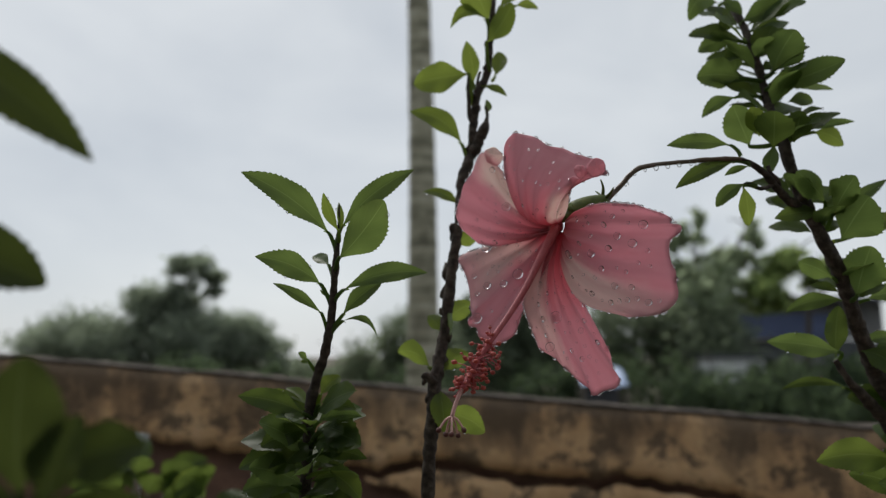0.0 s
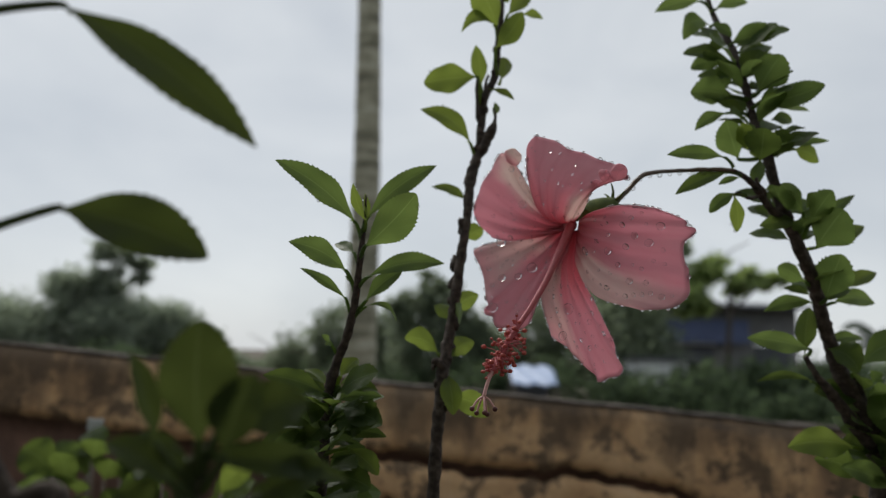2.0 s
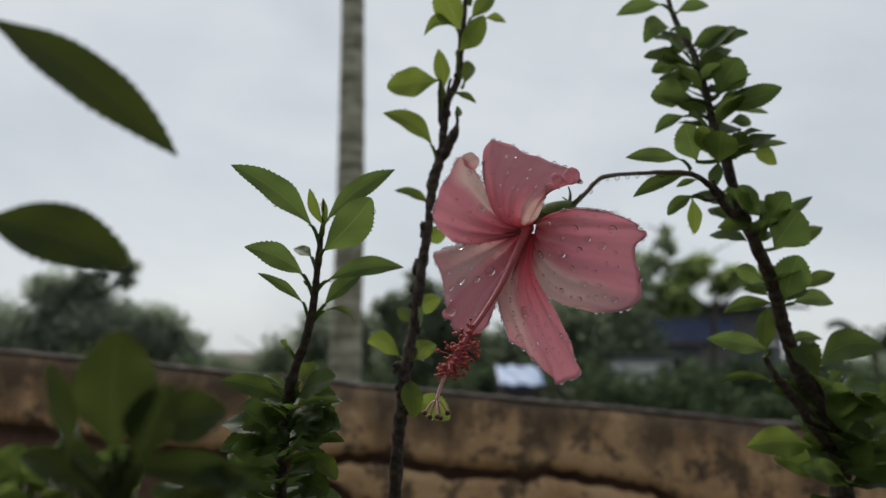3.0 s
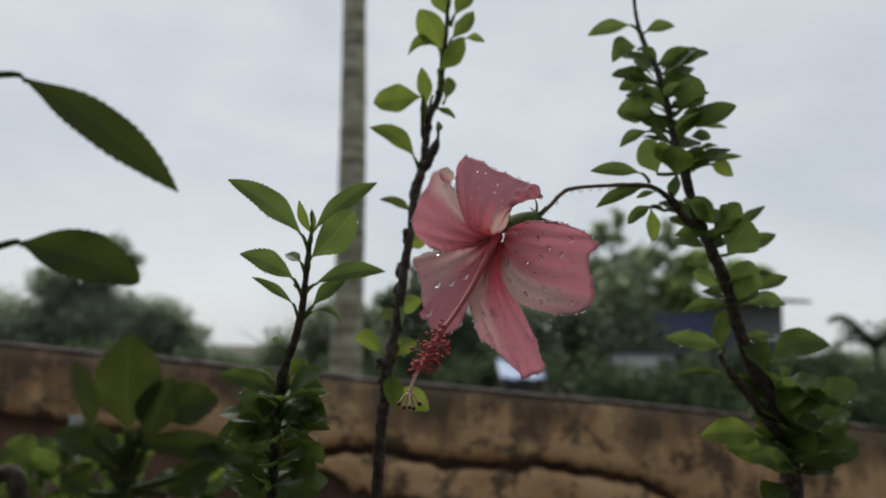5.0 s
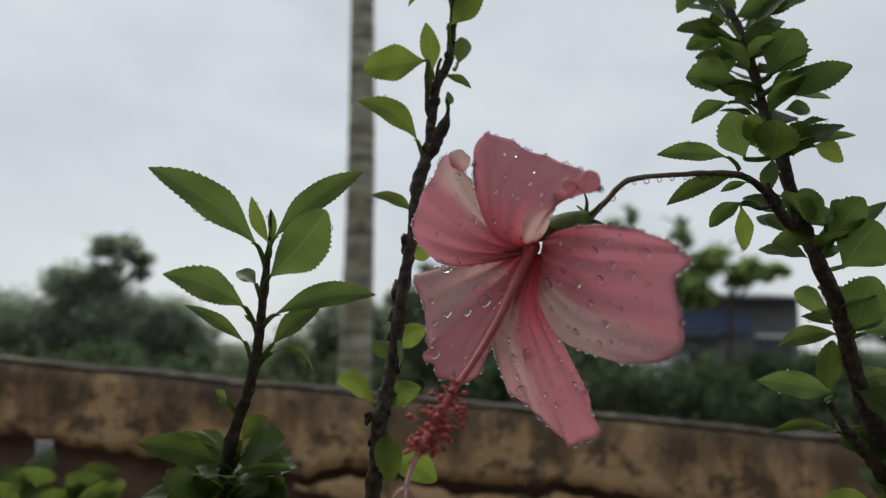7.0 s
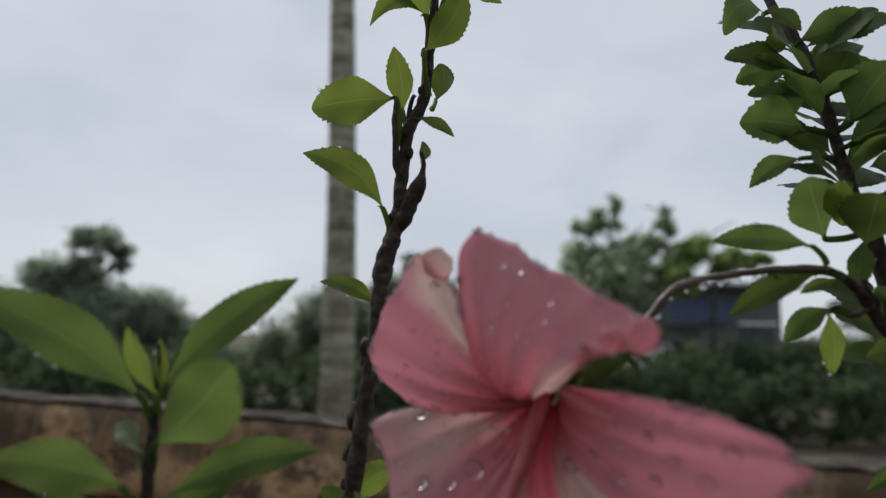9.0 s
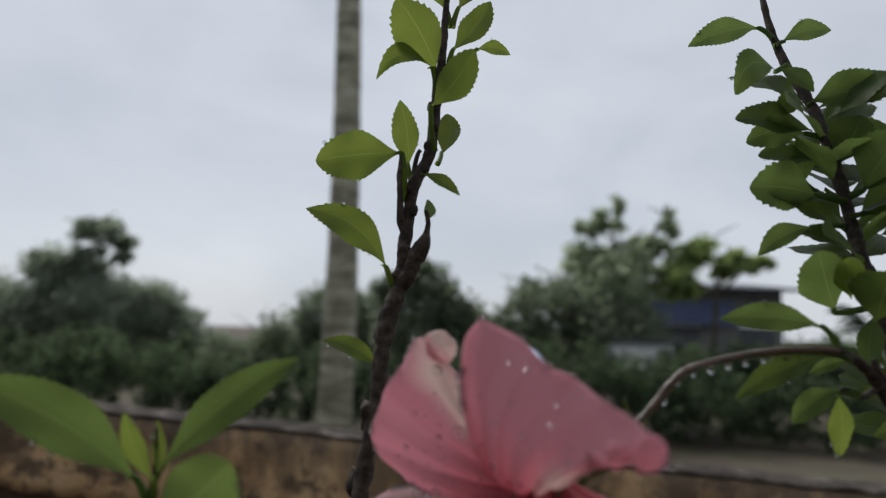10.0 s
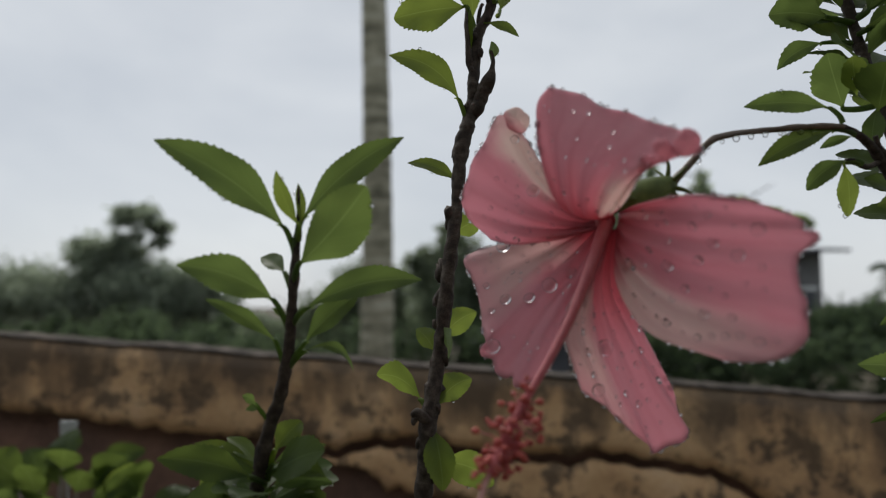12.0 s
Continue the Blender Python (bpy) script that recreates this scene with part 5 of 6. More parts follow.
leaf(near_shrub, (-0.0600, 0.1100, 1.3283), (-0.0319, 0.1180, 1.3244), (0.30, -0.79, 0.54), 0.0066, (0.0001, 0.0002, 0.0014), OLIVE_SHADED, (-0.0584, 0.1120, 1.3224))
leaf(near_shrub, (-0.0627, 0.1080, 1.3249), (-0.0729, 0.1060, 1.3316), (0.49, -0.69, 0.54), 0.0065, (0.0004, 0.0003, 0.0006), OLIVE_SHADED, (-0.0583, 0.1120, 1.3205))
leaf(near_shrub, (-0.0504, 0.1130, 1.3175), (-0.0420, 0.1170, 1.3218), (0.12, -0.83, 0.54), 0.0091, (-0.0003, 0.0000, 0.0005), OLIVE_SHADED, (-0.0571, 0.1120, 1.3185))
leaf(near_shrub, (-0.0660, 0.1100, 1.3178), (-0.0712, 0.1080, 1.3229), (0.66, -0.60, 0.45), 0.0087, (0.0003, 0.0003, 0.0004), OLIVE_SHADED, (-0.0580, 0.1120, 1.3176))
leaf(near_shrub, (-0.0532, 0.1080, 1.3289), (-0.0492, 0.1100, 1.3435), (-0.05, -0.99, 0.15), 0.0093, (-0.0005, -0.0002, 0.0002), OLIVE_SHADED, (-0.0579, 0.1120, 1.3224))
leaf(near_shrub, (-0.0624, 0.1120, 1.3214), (-0.0695, 0.1140, 1.3329), (0.62, -0.62, 0.49), 0.0079, (0.0005, 0.0003, 0.0003), OLIVE_SHADED, (-0.0581, 0.1120, 1.3185))
leaf(near_shrub, (-0.0481, 0.1140, 1.3212), (-0.0368, 0.1160, 1.3271), (-0.06, -0.90, 0.43), 0.0080, (-0.0004, -0.0000, 0.0007), OLIVE_SHADED, (-0.0571, 0.1120, 1.3185))
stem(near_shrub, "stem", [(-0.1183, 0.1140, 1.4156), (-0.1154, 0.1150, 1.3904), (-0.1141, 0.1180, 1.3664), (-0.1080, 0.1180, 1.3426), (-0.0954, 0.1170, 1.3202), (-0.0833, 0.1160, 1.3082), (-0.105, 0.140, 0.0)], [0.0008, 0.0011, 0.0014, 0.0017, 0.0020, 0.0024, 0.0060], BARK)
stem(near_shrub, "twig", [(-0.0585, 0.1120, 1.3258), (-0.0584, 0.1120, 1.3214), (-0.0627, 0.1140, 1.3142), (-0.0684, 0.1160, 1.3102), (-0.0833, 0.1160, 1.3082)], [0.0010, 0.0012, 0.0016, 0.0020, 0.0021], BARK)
# hibiscus bloom
top_petal = petal(bloom, [(0.0334, 0.2880, 1.4043), (0.0230, 0.2820, 1.4089), (0.0178, 0.2780, 1.4221), (0.0174, 0.2780, 1.4316)], [(0.0391, 0.2880, 1.4053), (0.0407, 0.2760, 1.4083), (0.0410, 0.2650, 1.4126), (0.0408, 0.2580, 1.4164)], [(0.0179, 0.2800, 1.4369), (0.0198, 0.2810, 1.4397), (0.0219, 0.2810, 1.4405), (0.0293, 0.2750, 1.4364), (0.0374, 0.2670, 1.4301), (0.0449, 0.2590, 1.4247), (0.0498, 0.2540, 1.4218), (0.0517, 0.2510, 1.4185), (0.0526, 0.2500, 1.4153), (0.0498, 0.2500, 1.4147), (0.0471, 0.2510, 1.4154), (0.0460, 0.2520, 1.4181), (0.0450, 0.2520, 1.4156), (0.0435, 0.2530, 1.4149), (0.0420, 0.2550, 1.4163)], -0.0060, 2)
upper_left_petal = petal(bloom, [(0.0348, 0.2880, 1.4013), (0.0238, 0.2940, 1.3991), (0.0119, 0.3010, 1.3983), (0.0048, 0.3070, 1.4004)], [(0.0354, 0.2890, 1.4060), (0.0278, 0.2890, 1.4097), (0.0231, 0.2920, 1.4154), (0.0197, 0.2960, 1.4227)], [(0.0006, 0.3070, 1.4049), (-0.0029, 0.3050, 1.4091), (-0.0041, 0.3030, 1.4130), (-0.0016, 0.3010, 1.4207), (0.0014, 0.2990, 1.4265), (0.0043, 0.2970, 1.4322), (0.0061, 0.2950, 1.4350), (0.0074, 0.2935, 1.4364), (0.0096, 0.2925, 1.4356), (0.0116, 0.2930, 1.4339), (0.0132, 0.2935, 1.4319), (0.0146, 0.2940, 1.4296), (0.0169, 0.2950, 1.4265)], 0.0040, 3)
petal(bloom, [(0.0341, 0.2890, 1.4041), (0.0217, 0.2990, 1.4016), (0.0099, 0.3070, 1.3995), (-0.0000, 0.3110, 1.3973)], [(0.0372, 0.2880, 1.4015), (0.0349, 0.2840, 1.3926), (0.0296, 0.2860, 1.3824), (0.0241, 0.2880, 1.3721)], [(-0.0030, 0.3100, 1.3942), (-0.0011, 0.3080, 1.3890), (0.0011, 0.3050, 1.3818), (0.0020, 0.3020, 1.3738), (0.0036, 0.2980, 1.3690), (0.0011, 0.2970, 1.3672), (0.0015, 0.2970, 1.3651), (0.0047, 0.2960, 1.3642), (0.0057, 0.2950, 1.3605), (0.0082, 0.2940, 1.3589), (0.0105, 0.2930, 1.3596), (0.0111, 0.2920, 1.3566), (0.0139, 0.2910, 1.3571), (0.0194, 0.2900, 1.3615), (0.0219, 0.2890, 1.3666)], 0.0040, 0)
petal(bloom, [(0.0363, 0.2880, 1.4015), (0.0292, 0.2820, 1.3868), (0.0243, 0.2800, 1.3730), (0.0296, 0.2880, 1.3563)], [(0.0410, 0.2880, 1.4016), (0.0415, 0.2920, 1.3857), (0.0488, 0.2960, 1.3723), (0.0574, 0.2990, 1.3546)], [(0.0365, 0.2890, 1.3509), (0.0427, 0.2910, 1.3454), (0.0482, 0.2930, 1.3402), (0.0502, 0.2940, 1.3377), (0.0526, 0.2950, 1.3378), (0.0551, 0.2960, 1.3394), (0.0596, 0.2970, 1.3404), (0.0610, 0.2980, 1.3433), (0.0599, 0.2980, 1.3459), (0.0591, 0.2990, 1.3503)], 0.0030, 0)
petal(bloom, [(0.0410, 0.2880, 1.4063), (0.0440, 0.2700, 1.4065), (0.0515, 0.2550, 1.4061), (0.0618, 0.2470, 1.4037)], [(0.0400, 0.2880, 1.3987), (0.0396, 0.2840, 1.3861), (0.0457, 0.2760, 1.3728), (0.0590, 0.2610, 1.3664)], [(0.0683, 0.2450, 1.4006), (0.0726, 0.2440, 1.3982), (0.0728, 0.2440, 1.3966), (0.0759, 0.2430, 1.3959), (0.0759, 0.2430, 1.3942), (0.0740, 0.2440, 1.3926), (0.0719, 0.2460, 1.3907), (0.0724, 0.2470, 1.3836), (0.0745, 0.2470, 1.3806), (0.0747, 0.2480, 1.3759), (0.0736, 0.2490, 1.3713), (0.0717, 0.2510, 1.3683), (0.0691, 0.2530, 1.3669), (0.0635, 0.2560, 1.3664)], -0.0020, 1)
petal_fold(upper_left_petal, (0.0126, 0.2920, 1.4343), 0.0042, 0.0034, 0.75, 0.55)
petal_fold(top_petal, (0.0491, 0.2495, 1.4177), 0.0030, 0.0034, 0.50)
petal_fold(top_petal, (0.0438, 0.2515, 1.4169), 0.0021, 0.0023, -0.30)
stamens(bloom, [(0.0370, 0.2860, 1.4031), (0.0305, 0.2760, 1.3900), (0.0239, 0.2680, 1.3768), (0.0173, 0.2620, 1.3661), (0.0112, 0.2570, 1.3573), (0.0061, 0.2530, 1.3489), (0.0022, 0.2490, 1.3418)])
stigma(bloom, [(0.0022, 0.2490, 1.3418), (0.0004, 0.2470, 1.3376), (-0.0009, 0.2450, 1.3330)], [(-0.0051, 0.2430, 1.3287), (-0.0032, 0.2480, 1.3269), (-0.0007, 0.2410, 1.3276), (0.0007, 0.2500, 1.3264), (0.0031, 0.2440, 1.3287)])
calyx(bloom, (0.0425, 0.2890, 1.4084), (0.0577, 0.2940, 1.4153))

# fuller foliage along the leafy stretches of the right bush
def fill(plant, low, high, count, seed, reach):
    rnd = random.Random(seed)
    low, high = Vector(low), Vector(high)
    for i in range(count):
        root = low.lerp(high, (i + 0.5) / count)
        q = i * 2.4 + rnd.uniform(-0.5, 0.5)
        o = Vector((math.cos(q), math.sin(q), rnd.uniform(0.1, 0.7))).normalized()
        size = reach * rnd.uniform(0.7, 1.1)
        face = (Vector((0, -rnd.uniform(0.3, 1.6), 1)) - o * rnd.uniform(0.1, 0.6)).normalized()
        leaf(plant, root + o * 0.002, root + o * size, face, size * rnd.uniform(0.48, 0.62), 0.08, MATURE if i % 3 == 0 else LEAF)


fill(right_bush, (0.1440, 0.3370, 1.4460), (0.1350, 0.3580, 1.5180), 36, 1, 0.028)
fill(right_bush, (0.1590, 0.3410, 1.4050), (0.1500, 0.3370, 1.4230), 10, 2, 0.023)
fill(right_bush, (0.1720, 0.3500, 1.3760), (0.1650, 0.3450, 1.3920), 4, 3, 0.021)
fill(right_bush, (0.2060, 0.3600, 1.2850), (0.1980, 0.3580, 1.3350), 34, 4, 0.027)
fill(right_bush, (0.2200, 0.3560, 1.2900), (0.2160, 0.3560, 1.3300), 16, 5, 0.027)
fill(left_sprig, (-0.0690, 0.3040, 1.2700), (-0.0630, 0.3010, 1.3290), 40, 6, 0.027)
# raindrops that hang under the flower stalk
rnd = random.Random(8)
for k in range(11):
    u = k / 10
    x = 0.1078 + (0.0620 - 0.1078) * u
    y = float(np.interp(x, (0.0577, 0.0708, 0.1078), (0.294, 0.2985, 0.311)))
    hang = float(np.interp(x, (0.0577, 0.0640, 0.0708, 0.0776, 0.0916, 0.1078), (1.4153, 1.4218, 1.4288, 1.4315, 1.4342, 1.4359)))
    bead(flower_stalk, (x + rnd.uniform(-0.001, 0.001), y, hang - 0.0017), rnd.uniform(0.0006, 0.0012))

# dark throat of the flower, where the petals join
bm = bmesh.new()
bmesh.ops.create_uvsphere(bm, u_segments=16, v_segments=10, radius=1.0, matrix=Matrix.Translation((0.0371, 0.2885, 1.4040)) @ Matrix.Diagonal((0.0030, 0.0022, 0.0030, 1)))
part("throat", bm, COLUMN, bloom)

# ---- distance: palm, trees, sheds ----
def palm_trunk(x, y, r0, r1, height):
    palm = thing("palm_tree", (x, y, -0.02), "tall pale palm trunk with ring scars and lichen", "tree")
    pts, rr = [], []
    n = 150
    for i in range(n + 1):
        k = i / n
        ring = 1 + 0.035 * (1 if i % 4 == 0 else 0) + 0.03 * noise.noise(Vector((k * 40, 2, 7)))
        pts.append(Vector((x + 0.03 * math.sin(k * 7), y + 0.05 * math.sin(k * 3), -0.05 + height * k)))
        rr.append((r0 + (r1 - r0) * min(1, k * 2.2) ** 0.8) * ring)
    bm = bmesh.new()
    tube(bm, pts, rr, 18)
    part("trunk", bm, PALM, palm)
    # fronds at the top
    rnd = random.Random(3)
    for f in range(12):
        q = f * math.pi / 6 + rnd.uniform(-0.2, 0.2)
        out_dir = Vector((math.cos(q), math.sin(q), 0))
        top = pts[-1]
        verts, faces = [], []
        for s in range(22):
            k = s / 21
            c = top + out_dir * (2.1 * k) + Vector((0, 0, 0.9 * math.sin(k * 2.1) - 0.9 * k * k))
            for side in (-1, 1):
                sd = out_dir.cross(Vector((0, 0, 1))) * side
                tipp = c + sd * (0.55 * math.sin(math.pi * (0.12 + 0.85 * k))) + out_dir * 0.22 - Vector((0, 0, 0.18))
                b = len(verts)
                verts += [c - out_dir * 0.03, c + out_dir * 0.03, tipp]
                faces.append((b, b + 1, b + 2))
        raw("frond", verts, faces, FAR_MID_HAZED, palm)


palm_trunk(-0.512, 4.0, 0.105, 0.066, 7.5)


def small_palm(x, y, top):
    """A young palm with drooping feathered fronds."""
    rnd = random.Random(9)
    palm = thing("young_palm", (x, y, -0.02), "young palm with drooping dark fronds", "tree")
    bm = bmesh.new()
    line = spline([(x, y, -0.05), (x + 0.05, y, top * 0.5), (x, y, top)], 6)
    tube(bm, line, [float(r) for r in np.linspace(0.09, 0.05, len(line))], 8)
    part("trunk", bm, WOOD, palm)
    for f in range(20):
        q = f * 2.4 + rnd.uniform(-0.2, 0.2)
        out_dir = Vector((math.cos(q), math.sin(q), 0))
        rise = rnd.uniform(0.15, 0.75)
        verts, faces = [], []
        for s in range(60):
            k = s / 59
            c = Vector((x, y, top)) + out_dir * (0.75 * k) + Vector((0, 0, rise * math.sin(k * 1.7) - 0.22 * k * k))
            for side in (-1, 1):
                tipp = c + out_dir.cross(Vector((0, 0, side))) * (0.24 * math.sin(math.pi * (0.12 + 0.85 * k))) + out_dir * 0.1 - Vector((0, 0, 0.10))
                b = len(verts)
                verts += [c - out_dir * 0.014, c + out_dir * 0.014, tipp]
                faces.append((b, b + 1, b + 2))
        raw("frond", verts, faces, UNDERGROWTH, palm)


small_palm(8.35, 14.0, 1.60)


def leaf_cloud(rnd, lumps, size, count):
    """Leaf blades scattered through lumps (centre, radii), thicker at their skins; returns vertices and faces."""
    verts, faces = [], []
    total = sum(r[0] * r[1] + r[0] * r[2] + r[1] * r[2] for _, r in lumps)
    for c, r in lumps:
        n = int(count * (r[0] * r[1] + r[0] * r[2] + r[1] * r[2]) / total)
        clumps = [Vector((rnd.gauss(0, 1), rnd.gauss(0, 1), rnd.gauss(0, 1))).normalized() * rnd.uniform(0.45, 1.0) for _ in range(max(5, n // 40))]
        for _ in range(n):
            d = rnd.choice(clumps) + Vector((rnd.gauss(0, 1), rnd.gauss(0, 1), rnd.gauss(0, 1))) * 0.17
            p = Vector((c[0] + d.x * r[0], c[1] + d.y * r[1], c[2] + d.z * r[2]))
            if p.z < 0.02:
                continue
            a = Vector((rnd.gauss(0, 1), rnd.gauss(0, 1), rnd.gauss(0, 0.6))).normalized()
            b = a.cross(Vector((rnd.gauss(0, 1), rnd.gauss(0, 1), rnd.gauss(0, 1)))).normalized()
            s = size * rnd.uniform(0.6, 1.3)
            k = len(verts)
            verts += [p - a * s, p + b * s * 0.42, p + a * s, p - b * s * 0.42]
            faces.append((k, k + 1, k + 2, k + 3))
    return verts, faces


def tree(seed, base, lumps, mat, label, size=0.07, count=5000, name="tree", trunk_r=0.10, category="tree"):
    rnd = random.Random(seed)
    t = thing(name, base, label, category)
    bm = bmesh.new()
    root = Vector(base)
    fork = Vector((sum(c[0] for c, _ in lumps) / len(lumps), base[1], max(0.35, min(c[2] - r[2] * 0.6 for c, r in lumps))))
    line = spline([root - Vector((0, 0, 0.05)), root.lerp(fork, 0.5) + Vector((rnd.uniform(-0.1, 0.1), 0, 0)), fork], 5)
    tube(bm, line, [float(r) for r in np.linspace(trunk_r, trunk_r * 0.7, len(line))], 8)
    part("trunk", bm, WOOD, t)
    for c, r in lumps:
        bm = bmesh.new()
        end = Vector(c) + Vector((0, 0, r[2] * 0.4))
        line = spline([fork, fork.lerp(end, 0.5) + Vector((rnd.uniform(-0.15, 0.15), rnd.uniform(-0.1, 0.1), 0.1)), end], 5)
        tube(bm, line, [float(r) for r in np.linspace(trunk_r * 0.55, 0.012, len(line))], 6)
        for _ in range(5):
            k = rnd.randrange(4, len(line))
            d = Vector((rnd.gauss(0, 1) * r[0], rnd.gauss(0, 1) * r[1], rnd.gauss(0, 1) * r[2])) * 0.6
            tube(bm, [line[k], line[k] + d * 0.5 + Vector((0, 0, 0.05)), line[k] + d], [0.02, 0.013, 0.006], 5)
        part("limb", bm, WOOD, t)
    verts, faces = leaf_cloud(rnd, lumps, size, count)
    raw("crown", verts, faces, mat, t)
    return t


S = lambda x, y, z, r, rz=None: ((x, y, z), (r, r, rz or r))
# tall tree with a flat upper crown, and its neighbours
tree(11, (-9.6, 20.0, 0), [S(-9.15, 20, 3.9, 0.66, 0.38), S(-8.4, 20, 3.6, 0.42, 0.32), S(-8.45, 20, 3.2, 0.34, 0.26), S(-10.1, 20, 2.75, 0.85, 0.7), S(-9.35, 20, 3.0, 0.5, 0.5), S(-10.0, 20.3, 1.7, 1.3, 1.0), S(-8.9, 20, 1.8, 1.1, 0.9), S(-11.4, 20, 1.7, 0.9, 0.8)], FAR_DARK_HAZED, "dark broadleaf tree with a flat raised crown", 0.10, 17000)
tree(12, (-7.0, 19.5, 0), [S(-7.15, 19.5, 1.75, 0.75, 0.80), S(-6.45, 19.5, 1.25, 0.55, 0.6), S(-8.0, 19.5, 1.4, 0.8, 0.9)], FAR_DARK_HAZED, "low dark broadleaf tree with rounded crown", 0.085, 7500)
tree(13, (-12.6, 20.5, 0), [S(-12.6, 20.5, 1.8, 1.2, 0.9), S(-13.8, 20.5, 1.5, 1.0, 0.9)], FAR_DARK_HAZED, "broad dark tree behind the wall", 0.09, 6000)
# rounded trees behind the palm
tree(14, (-2.3, 15.0, 0), [S(-2.6, 15, 1.25, 0.75, 0.7), S(-1.9, 15, 1.65, 0.75, 0.7), S(-1.2, 15.2, 1.3, 0.7, 0.9), S(-3.3, 15.3, 0.9, 0.7, 0.6), S(-4.1, 15.3, 0.7, 0.6, 0.5)], TREE_DARK, "rounded dark green tree", 0.07, 9000)
tree(15, (-0.3, 12.0, 0), [S(-0.30, 12, 2.45, 0.30, 0.22), S(-0.05, 12, 2.1, 0.45, 0.40), S(-0.55, 12, 2.0, 0.42, 0.4), S(-0.2, 12, 1.4, 0.75, 0.6), S(0.35, 12, 1.6, 0.5, 0.5), S(0.75, 12.2, 1.2, 0.5, 0.5)], TREE_DARK, "feathery dark green tree", 0.07, 9000)
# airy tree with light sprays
tree(16, (3.3, 13.0, 0), [S(3.05, 13, 3.55, 0.30, 0.36), S(2.65, 13, 3.25, 0.25, 0.20), S(4.10, 13, 3.55, 0.24, 0.26), S(3.5, 13, 2.95, 0.45, 0.35), S(2.6, 13, 2.7, 0.42, 0.35), S(4.1, 13, 3.0, 0.3, 0.25), S(3.1, 13, 2.35, 0.85, 0.6)], FAR_MID_HAZED, "airy green tree with light leaf sprays", 0.085, 4600)
tree(17, (4.7, 12.8, 0), [S(4.62, 12.8, 2.95, 0.36, 0.26), S(5.15, 12.8, 2.72, 0.35, 0.22), S(5.62, 12.8, 2.75, 0.26, 0.2), S(4.2, 12.8, 2.4, 0.5, 0.35)], FAR_LIGHT, "slender tree with yellow-green leaves", 0.085, 3200, trunk_r=0.06)
tree(18, (2.1, 12.5, 0), [S(2.0, 12.5, 1.9, 0.75, 0.6), S(1.3, 12.5, 1.4, 0.6, 0.5), S(2.9, 12.4, 1.5, 0.9, 0.7), S(3.9, 12.4, 1.0, 0.6, 0.5)], TREE_DARK, "dense dark green tree", 0.07, 9000)
tree(19, (6.6, 12.2, 0), [S(5.2, 12.2, 0.85, 0.8, 0.5), S(6.2, 12.2, 0.85, 0.8, 0.5), S(7.2, 12.2, 0.75, 0.6, 0.5), S(8.3, 12.2, 0.7, 0.6, 0.5)], UNDERGROWTH, "leafy green tree beside the hut", 0.075, 8000)
tree(20, (14.0, 25.0, 0), [S(14.0, 25, 0.9, 1.0, 0.6), S(15.2, 25, 1.0, 1.2, 0.7), S(12.9, 25, 0.8, 0.9, 0.55)], FAR_DARK_HAZED, "far dark tree with a low broad crown", 0.11, 5000)
tree(21, (10.5, 16.0, 0), [S(10.0, 16, 0.8, 1.0, 0.6), S(11.4, 16, 0.9, 1.1, 0.7)], FAR_DARK_HAZED, "dark green tree behind the sheds", 0.09, 5000)


tree(22, (3.1, 11.15, 0), [S(2.62, 11.15, 0.78, 0.33, 0.48), S(3.02, 11.15, 0.92, 0.13, 0.42), S(3.45, 11.15, 0.72, 0.42, 0.46), S(3.95, 11.15, 0.85, 0.35, 0.5)], UNDERGROWTH, "dark green bush in front of the hut", 0.055, 3500, "bush", 0.03, "bush")


def hedge(seed, x0, x1, y, h, mat, count, size):
    rnd = random.Random(seed)
    lumps = []
    x = x0
    while x < x1:
        r = rnd.uniform(0.35, 0.6) * max(1.0, h / 1.3)
        lumps.append(((x, y + rnd.uniform(-0.4, 0.4), h * rnd.uniform(0.35, 0.6)), (r, r, h * rnd.uniform(0.4, 0.55))))
        x += r * 1.1
    verts, faces = leaf_cloud(rnd, lumps, size, count)
    return tagged(raw("undergrowth", verts, faces, mat), "tangled green undergrowth behind the wall", "bushes", kind="stuff")


hedge(31, -16, -4.5, 17.5, 1.1, UNDERGROWTH, 16000, 0.08)
hedge(32, -6, 1.5, 11.0, 1.25, UNDERGROWTH, 16000, 0.06)
hedge(33, 0.5, 9.0, 10.2, 1.28, UNDERGROWTH, 15000, 0.06)
hedge(35, -28, 32, 34.0, 1.25, FAR_DARK_HAZED, 30000, 0.22)
hedge(34, 8.0, 22.0, 20.0, 1.5, UNDERGROWTH, 12000, 0.10)


def box(bm, lo, hi):
    m = Matrix.Translation((Vector(lo) + Vector(hi)) / 2) @ Matrix.Diagonal((*(Vector(hi) - Vector(lo)), 1))
    bmesh.ops.create_cube(bm, size=1.0, matrix=m)


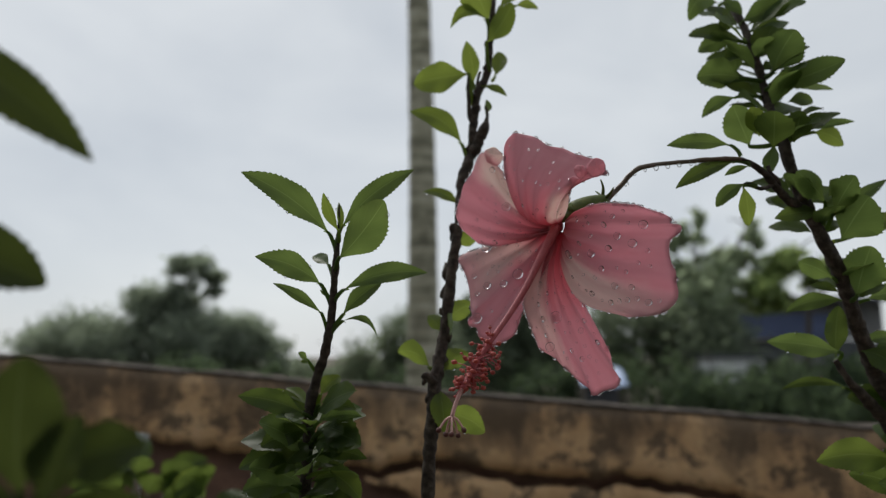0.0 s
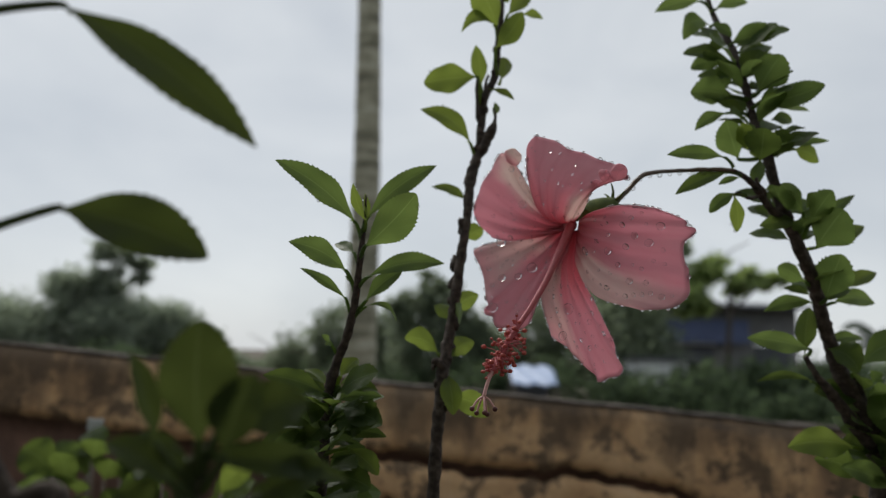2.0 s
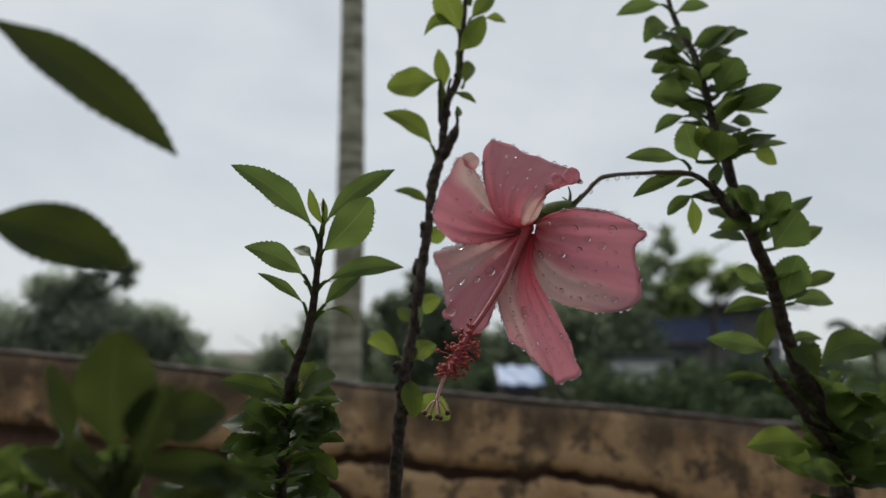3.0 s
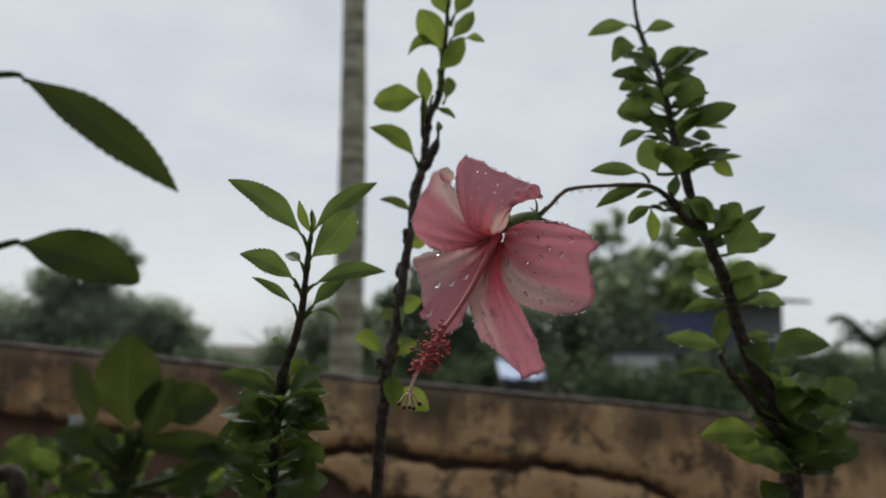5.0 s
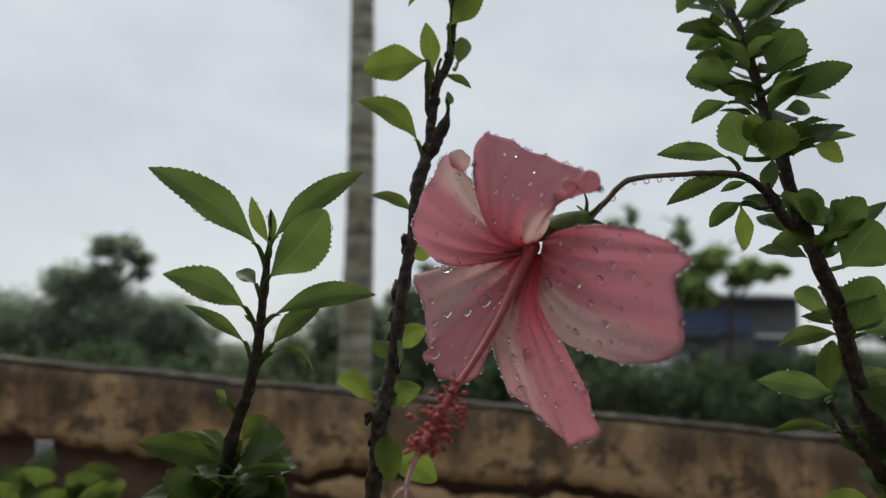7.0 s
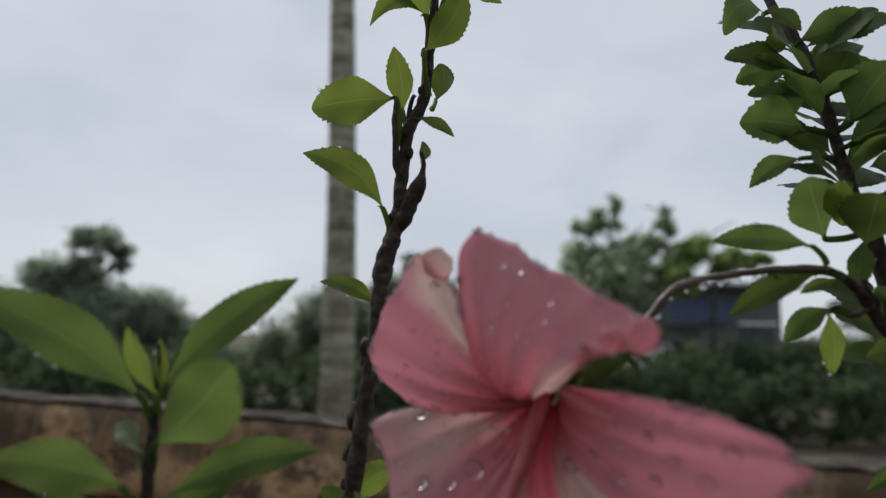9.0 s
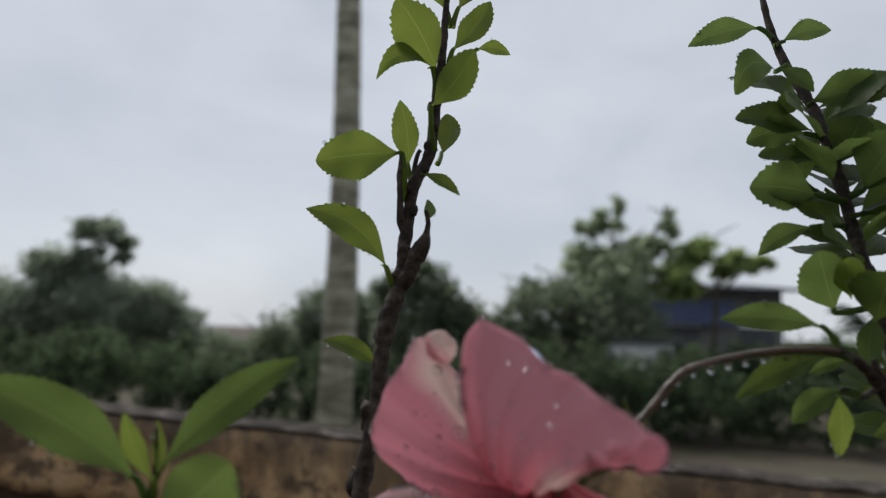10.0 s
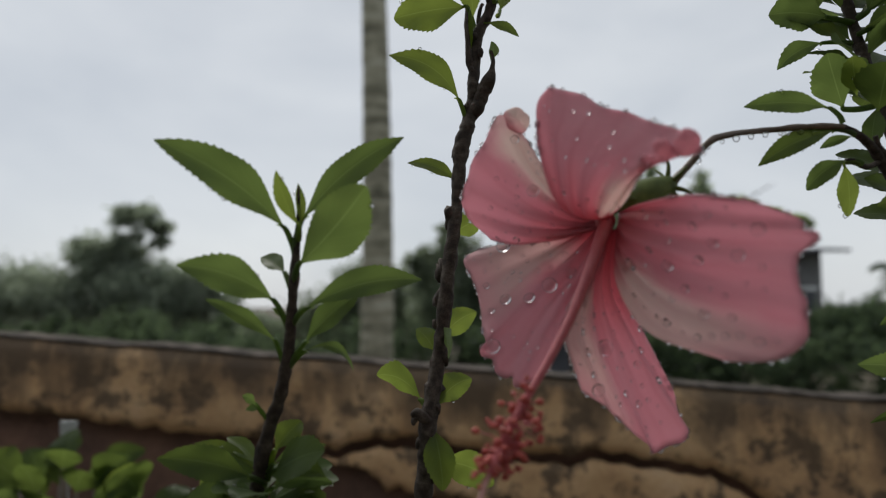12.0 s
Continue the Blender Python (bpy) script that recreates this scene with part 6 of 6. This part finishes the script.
def house():
    h = thing("house", (6.6, 18.6, 0), "low house with dark sheet roof and blue awning", "house")
    bm = bmesh.new()
    box(bm, (4.9, 17.6, -0.05), (8.3, 20.0, 2.66))
    bmesh.ops.bevel(bm, geom=bm.edges[:], offset=0.02, segments=1)
    part("wall", bm, HOUSE_WALL, h, smooth=False)
    bm = bmesh.new()
    vs = [bm.verts.new(p) for p in ((4.5, 17.0, 2.62), (8.7, 17.0, 2.62), (8.7, 20.4, 2.95), (4.5, 20.4, 2.95))]
    bm.faces.new(vs)
    geo = bmesh.ops.extrude_face_region(bm, geom=bm.faces[:])
    for v in geo["geom"]:
        if isinstance(v, bmesh.types.BMVert):
            v.co.z -= 0.07
    part("roof", bm, ROOF_SLATE, h, smooth=False)
    bm = bmesh.new()
    sheet = []
    for i in range(61):
        sheet.append([bm.verts.new((4.95 + i * 0.035, 17.35 - 0.02 * (i % 2) - 0.15 * (2.3 - z), z)) for z in (1.75, 2.3)])
    for p, q in zip(sheet, sheet[1:]):
        bm.faces.new((p[0], q[0], q[1], p[1]))
    ob = part("awning", bm, BLUE, h, "deep blue corrugated sheet", smooth=False)
    sol = ob.modifiers.new("thickness", "SOLIDIFY")
    sol.thickness = 0.012
    for x in (5.5, 7.3):
        bm = bmesh.new()
        box(bm, (x, 17.56, 0.9), (x + 0.8, 17.62, 1.7))
        win = part("window", bm, ROOF_SLATE, h, smooth=False)
        bm = bmesh.new()
        box(bm, (x - 0.06, 17.53, 1.70), (x + 0.86, 17.63, 1.77))
        part("lintel", bm, WHITE, win, smooth=False)


house()


def shed():
    s = thing("shed", (1.1, 9.2, 0), "small shed under a pale blue tarpaulin", "shed")
    bm = bmesh.new()
    nx, ny = 12, 8
    vs = {}
    for i in range(nx + 1):
        for j in range(ny + 1):
            x, y = 0.80 + 0.56 * i / nx, 9.0 + 0.7 * j / ny
            z = 1.0 + 0.22 * j / ny + 0.015 * math.sin(i * 1.3 + j)
            vs[i, j] = bm.verts.new((x, y, z))
    for i in range(nx):
        for j in range(ny):
            bm.faces.new((vs[i, j], vs[i + 1, j], vs[i + 1, j + 1], vs[i, j + 1]))
    ob = part("tarpaulin", bm, TARP, s)
    sol = ob.modifiers.new("thickness", "SOLIDIFY")
    sol.thickness = 0.006
    for x in (0.83, 1.33):
        for y, z in ((9.02, 1.0), (9.68, 1.21)):
            bm = bmesh.new()
            tube(bm, [Vector((x, y, -0.05)), Vector((x, y, z))], [0.025, 0.022], 8)
            part("post", bm, WOOD, s)
    bm = bmesh.new()
    box(bm, (0.86, 9.60, -0.02), (1.30, 9.64, 0.98))
    part("back_board", bm, ROOF_SLATE, s, smooth=False)


shed()


def hut():
    h = thing("white_hut", (3.4, 11.6, 0), "low whitewashed hut half hidden by bushes", "hut")
    bm = bmesh.new()
    box(bm, (2.80, 11.62, -0.05), (3.75, 12.0, 1.33))
    part("wall", bm, WHITE, h, smooth=False)
    bm = bmesh.new()
    box(bm, (2.68, 11.5, 1.33), (4.02, 12.1, 1.38))
    part("roof", bm, ROOF_SLATE, h, smooth=False)


hut()


# low plants at the foot of the wall
def clump(seed, base, spread, top, n, mats, label):
    """A tuft of broad arching leaves."""
    rnd = random.Random(seed)
    t = thing("garden_plant", base, label, "plant")
    root = Vector(base)
    for i in range(n):
        q = rnd.uniform(0, 2 * math.pi)
        o = Vector((math.cos(q), math.sin(q) * 0.5, 0))
        foot = root + o * spread * 0.45 + Vector((0, 0, top - rnd.uniform(0.035, 0.14)))
        tip = foot + o * spread * rnd.uniform(0.2, 0.6) + Vector((0, 0, rnd.uniform(0.02, 0.035)))
        bm = bmesh.new()
        tube(bm, spline([root + o * 0.01, root.lerp(foot, 0.6) + o * 0.01, foot], 4), [float(r) for r in np.linspace(0.004, 0.002, 9)], 6)
        part("stem", bm, STALK, t)
        face = Vector((rnd.uniform(-0.5, 0.5), -1.0, rnd.uniform(0.0, 0.5))).normalized()
        leaf(t, foot, tip, face, rnd.uniform(0.026, 0.044), 0.2, rnd.choice(mats))


clump(41, (-0.39, 0.78, -0.01), 0.085, 1.278, 38, (MATURE, MATURE, MATURE, LEAF), "broad green garden plant at the wall foot")
clump(42, (-0.270, 0.74, -0.01), 0.075, 1.262, 22, (MATURE, MATURE, LEAF, YOUNG), "bright green garden plant at the wall foot")


def stake():
    """A white plastic strip stuck in the soil among the plants."""
    s = thing("garden_stake", (-0.412, 0.83, -0.03), "white plastic garden stake among wet leaves", "stake")
    bm = bmesh.new()
    vs = []
    for z, w in ((-0.03, 0.003), (1.195, 0.003), (1.235, 0.006), (1.264, 0.009)):
        lean = 0.02 * (z - 1.2)
        vs.append([bm.verts.new((-0.412 + lean + dx * w, 0.83 + dy, z)) for dx, dy in ((-1, 0), (1, 0), (1, 0.003), (-1, 0.003))])
    for a, c in zip(vs, vs[1:]):
        for k in range(4):
            bm.faces.new((a[k], a[(k + 1) % 4], c[(k + 1) % 4], c[k]))
    bm.faces.new(vs[0][::-1])
    bm.faces.new(vs[-1])
    part("strip", bm, STAKE, s, smooth=False)


stake()
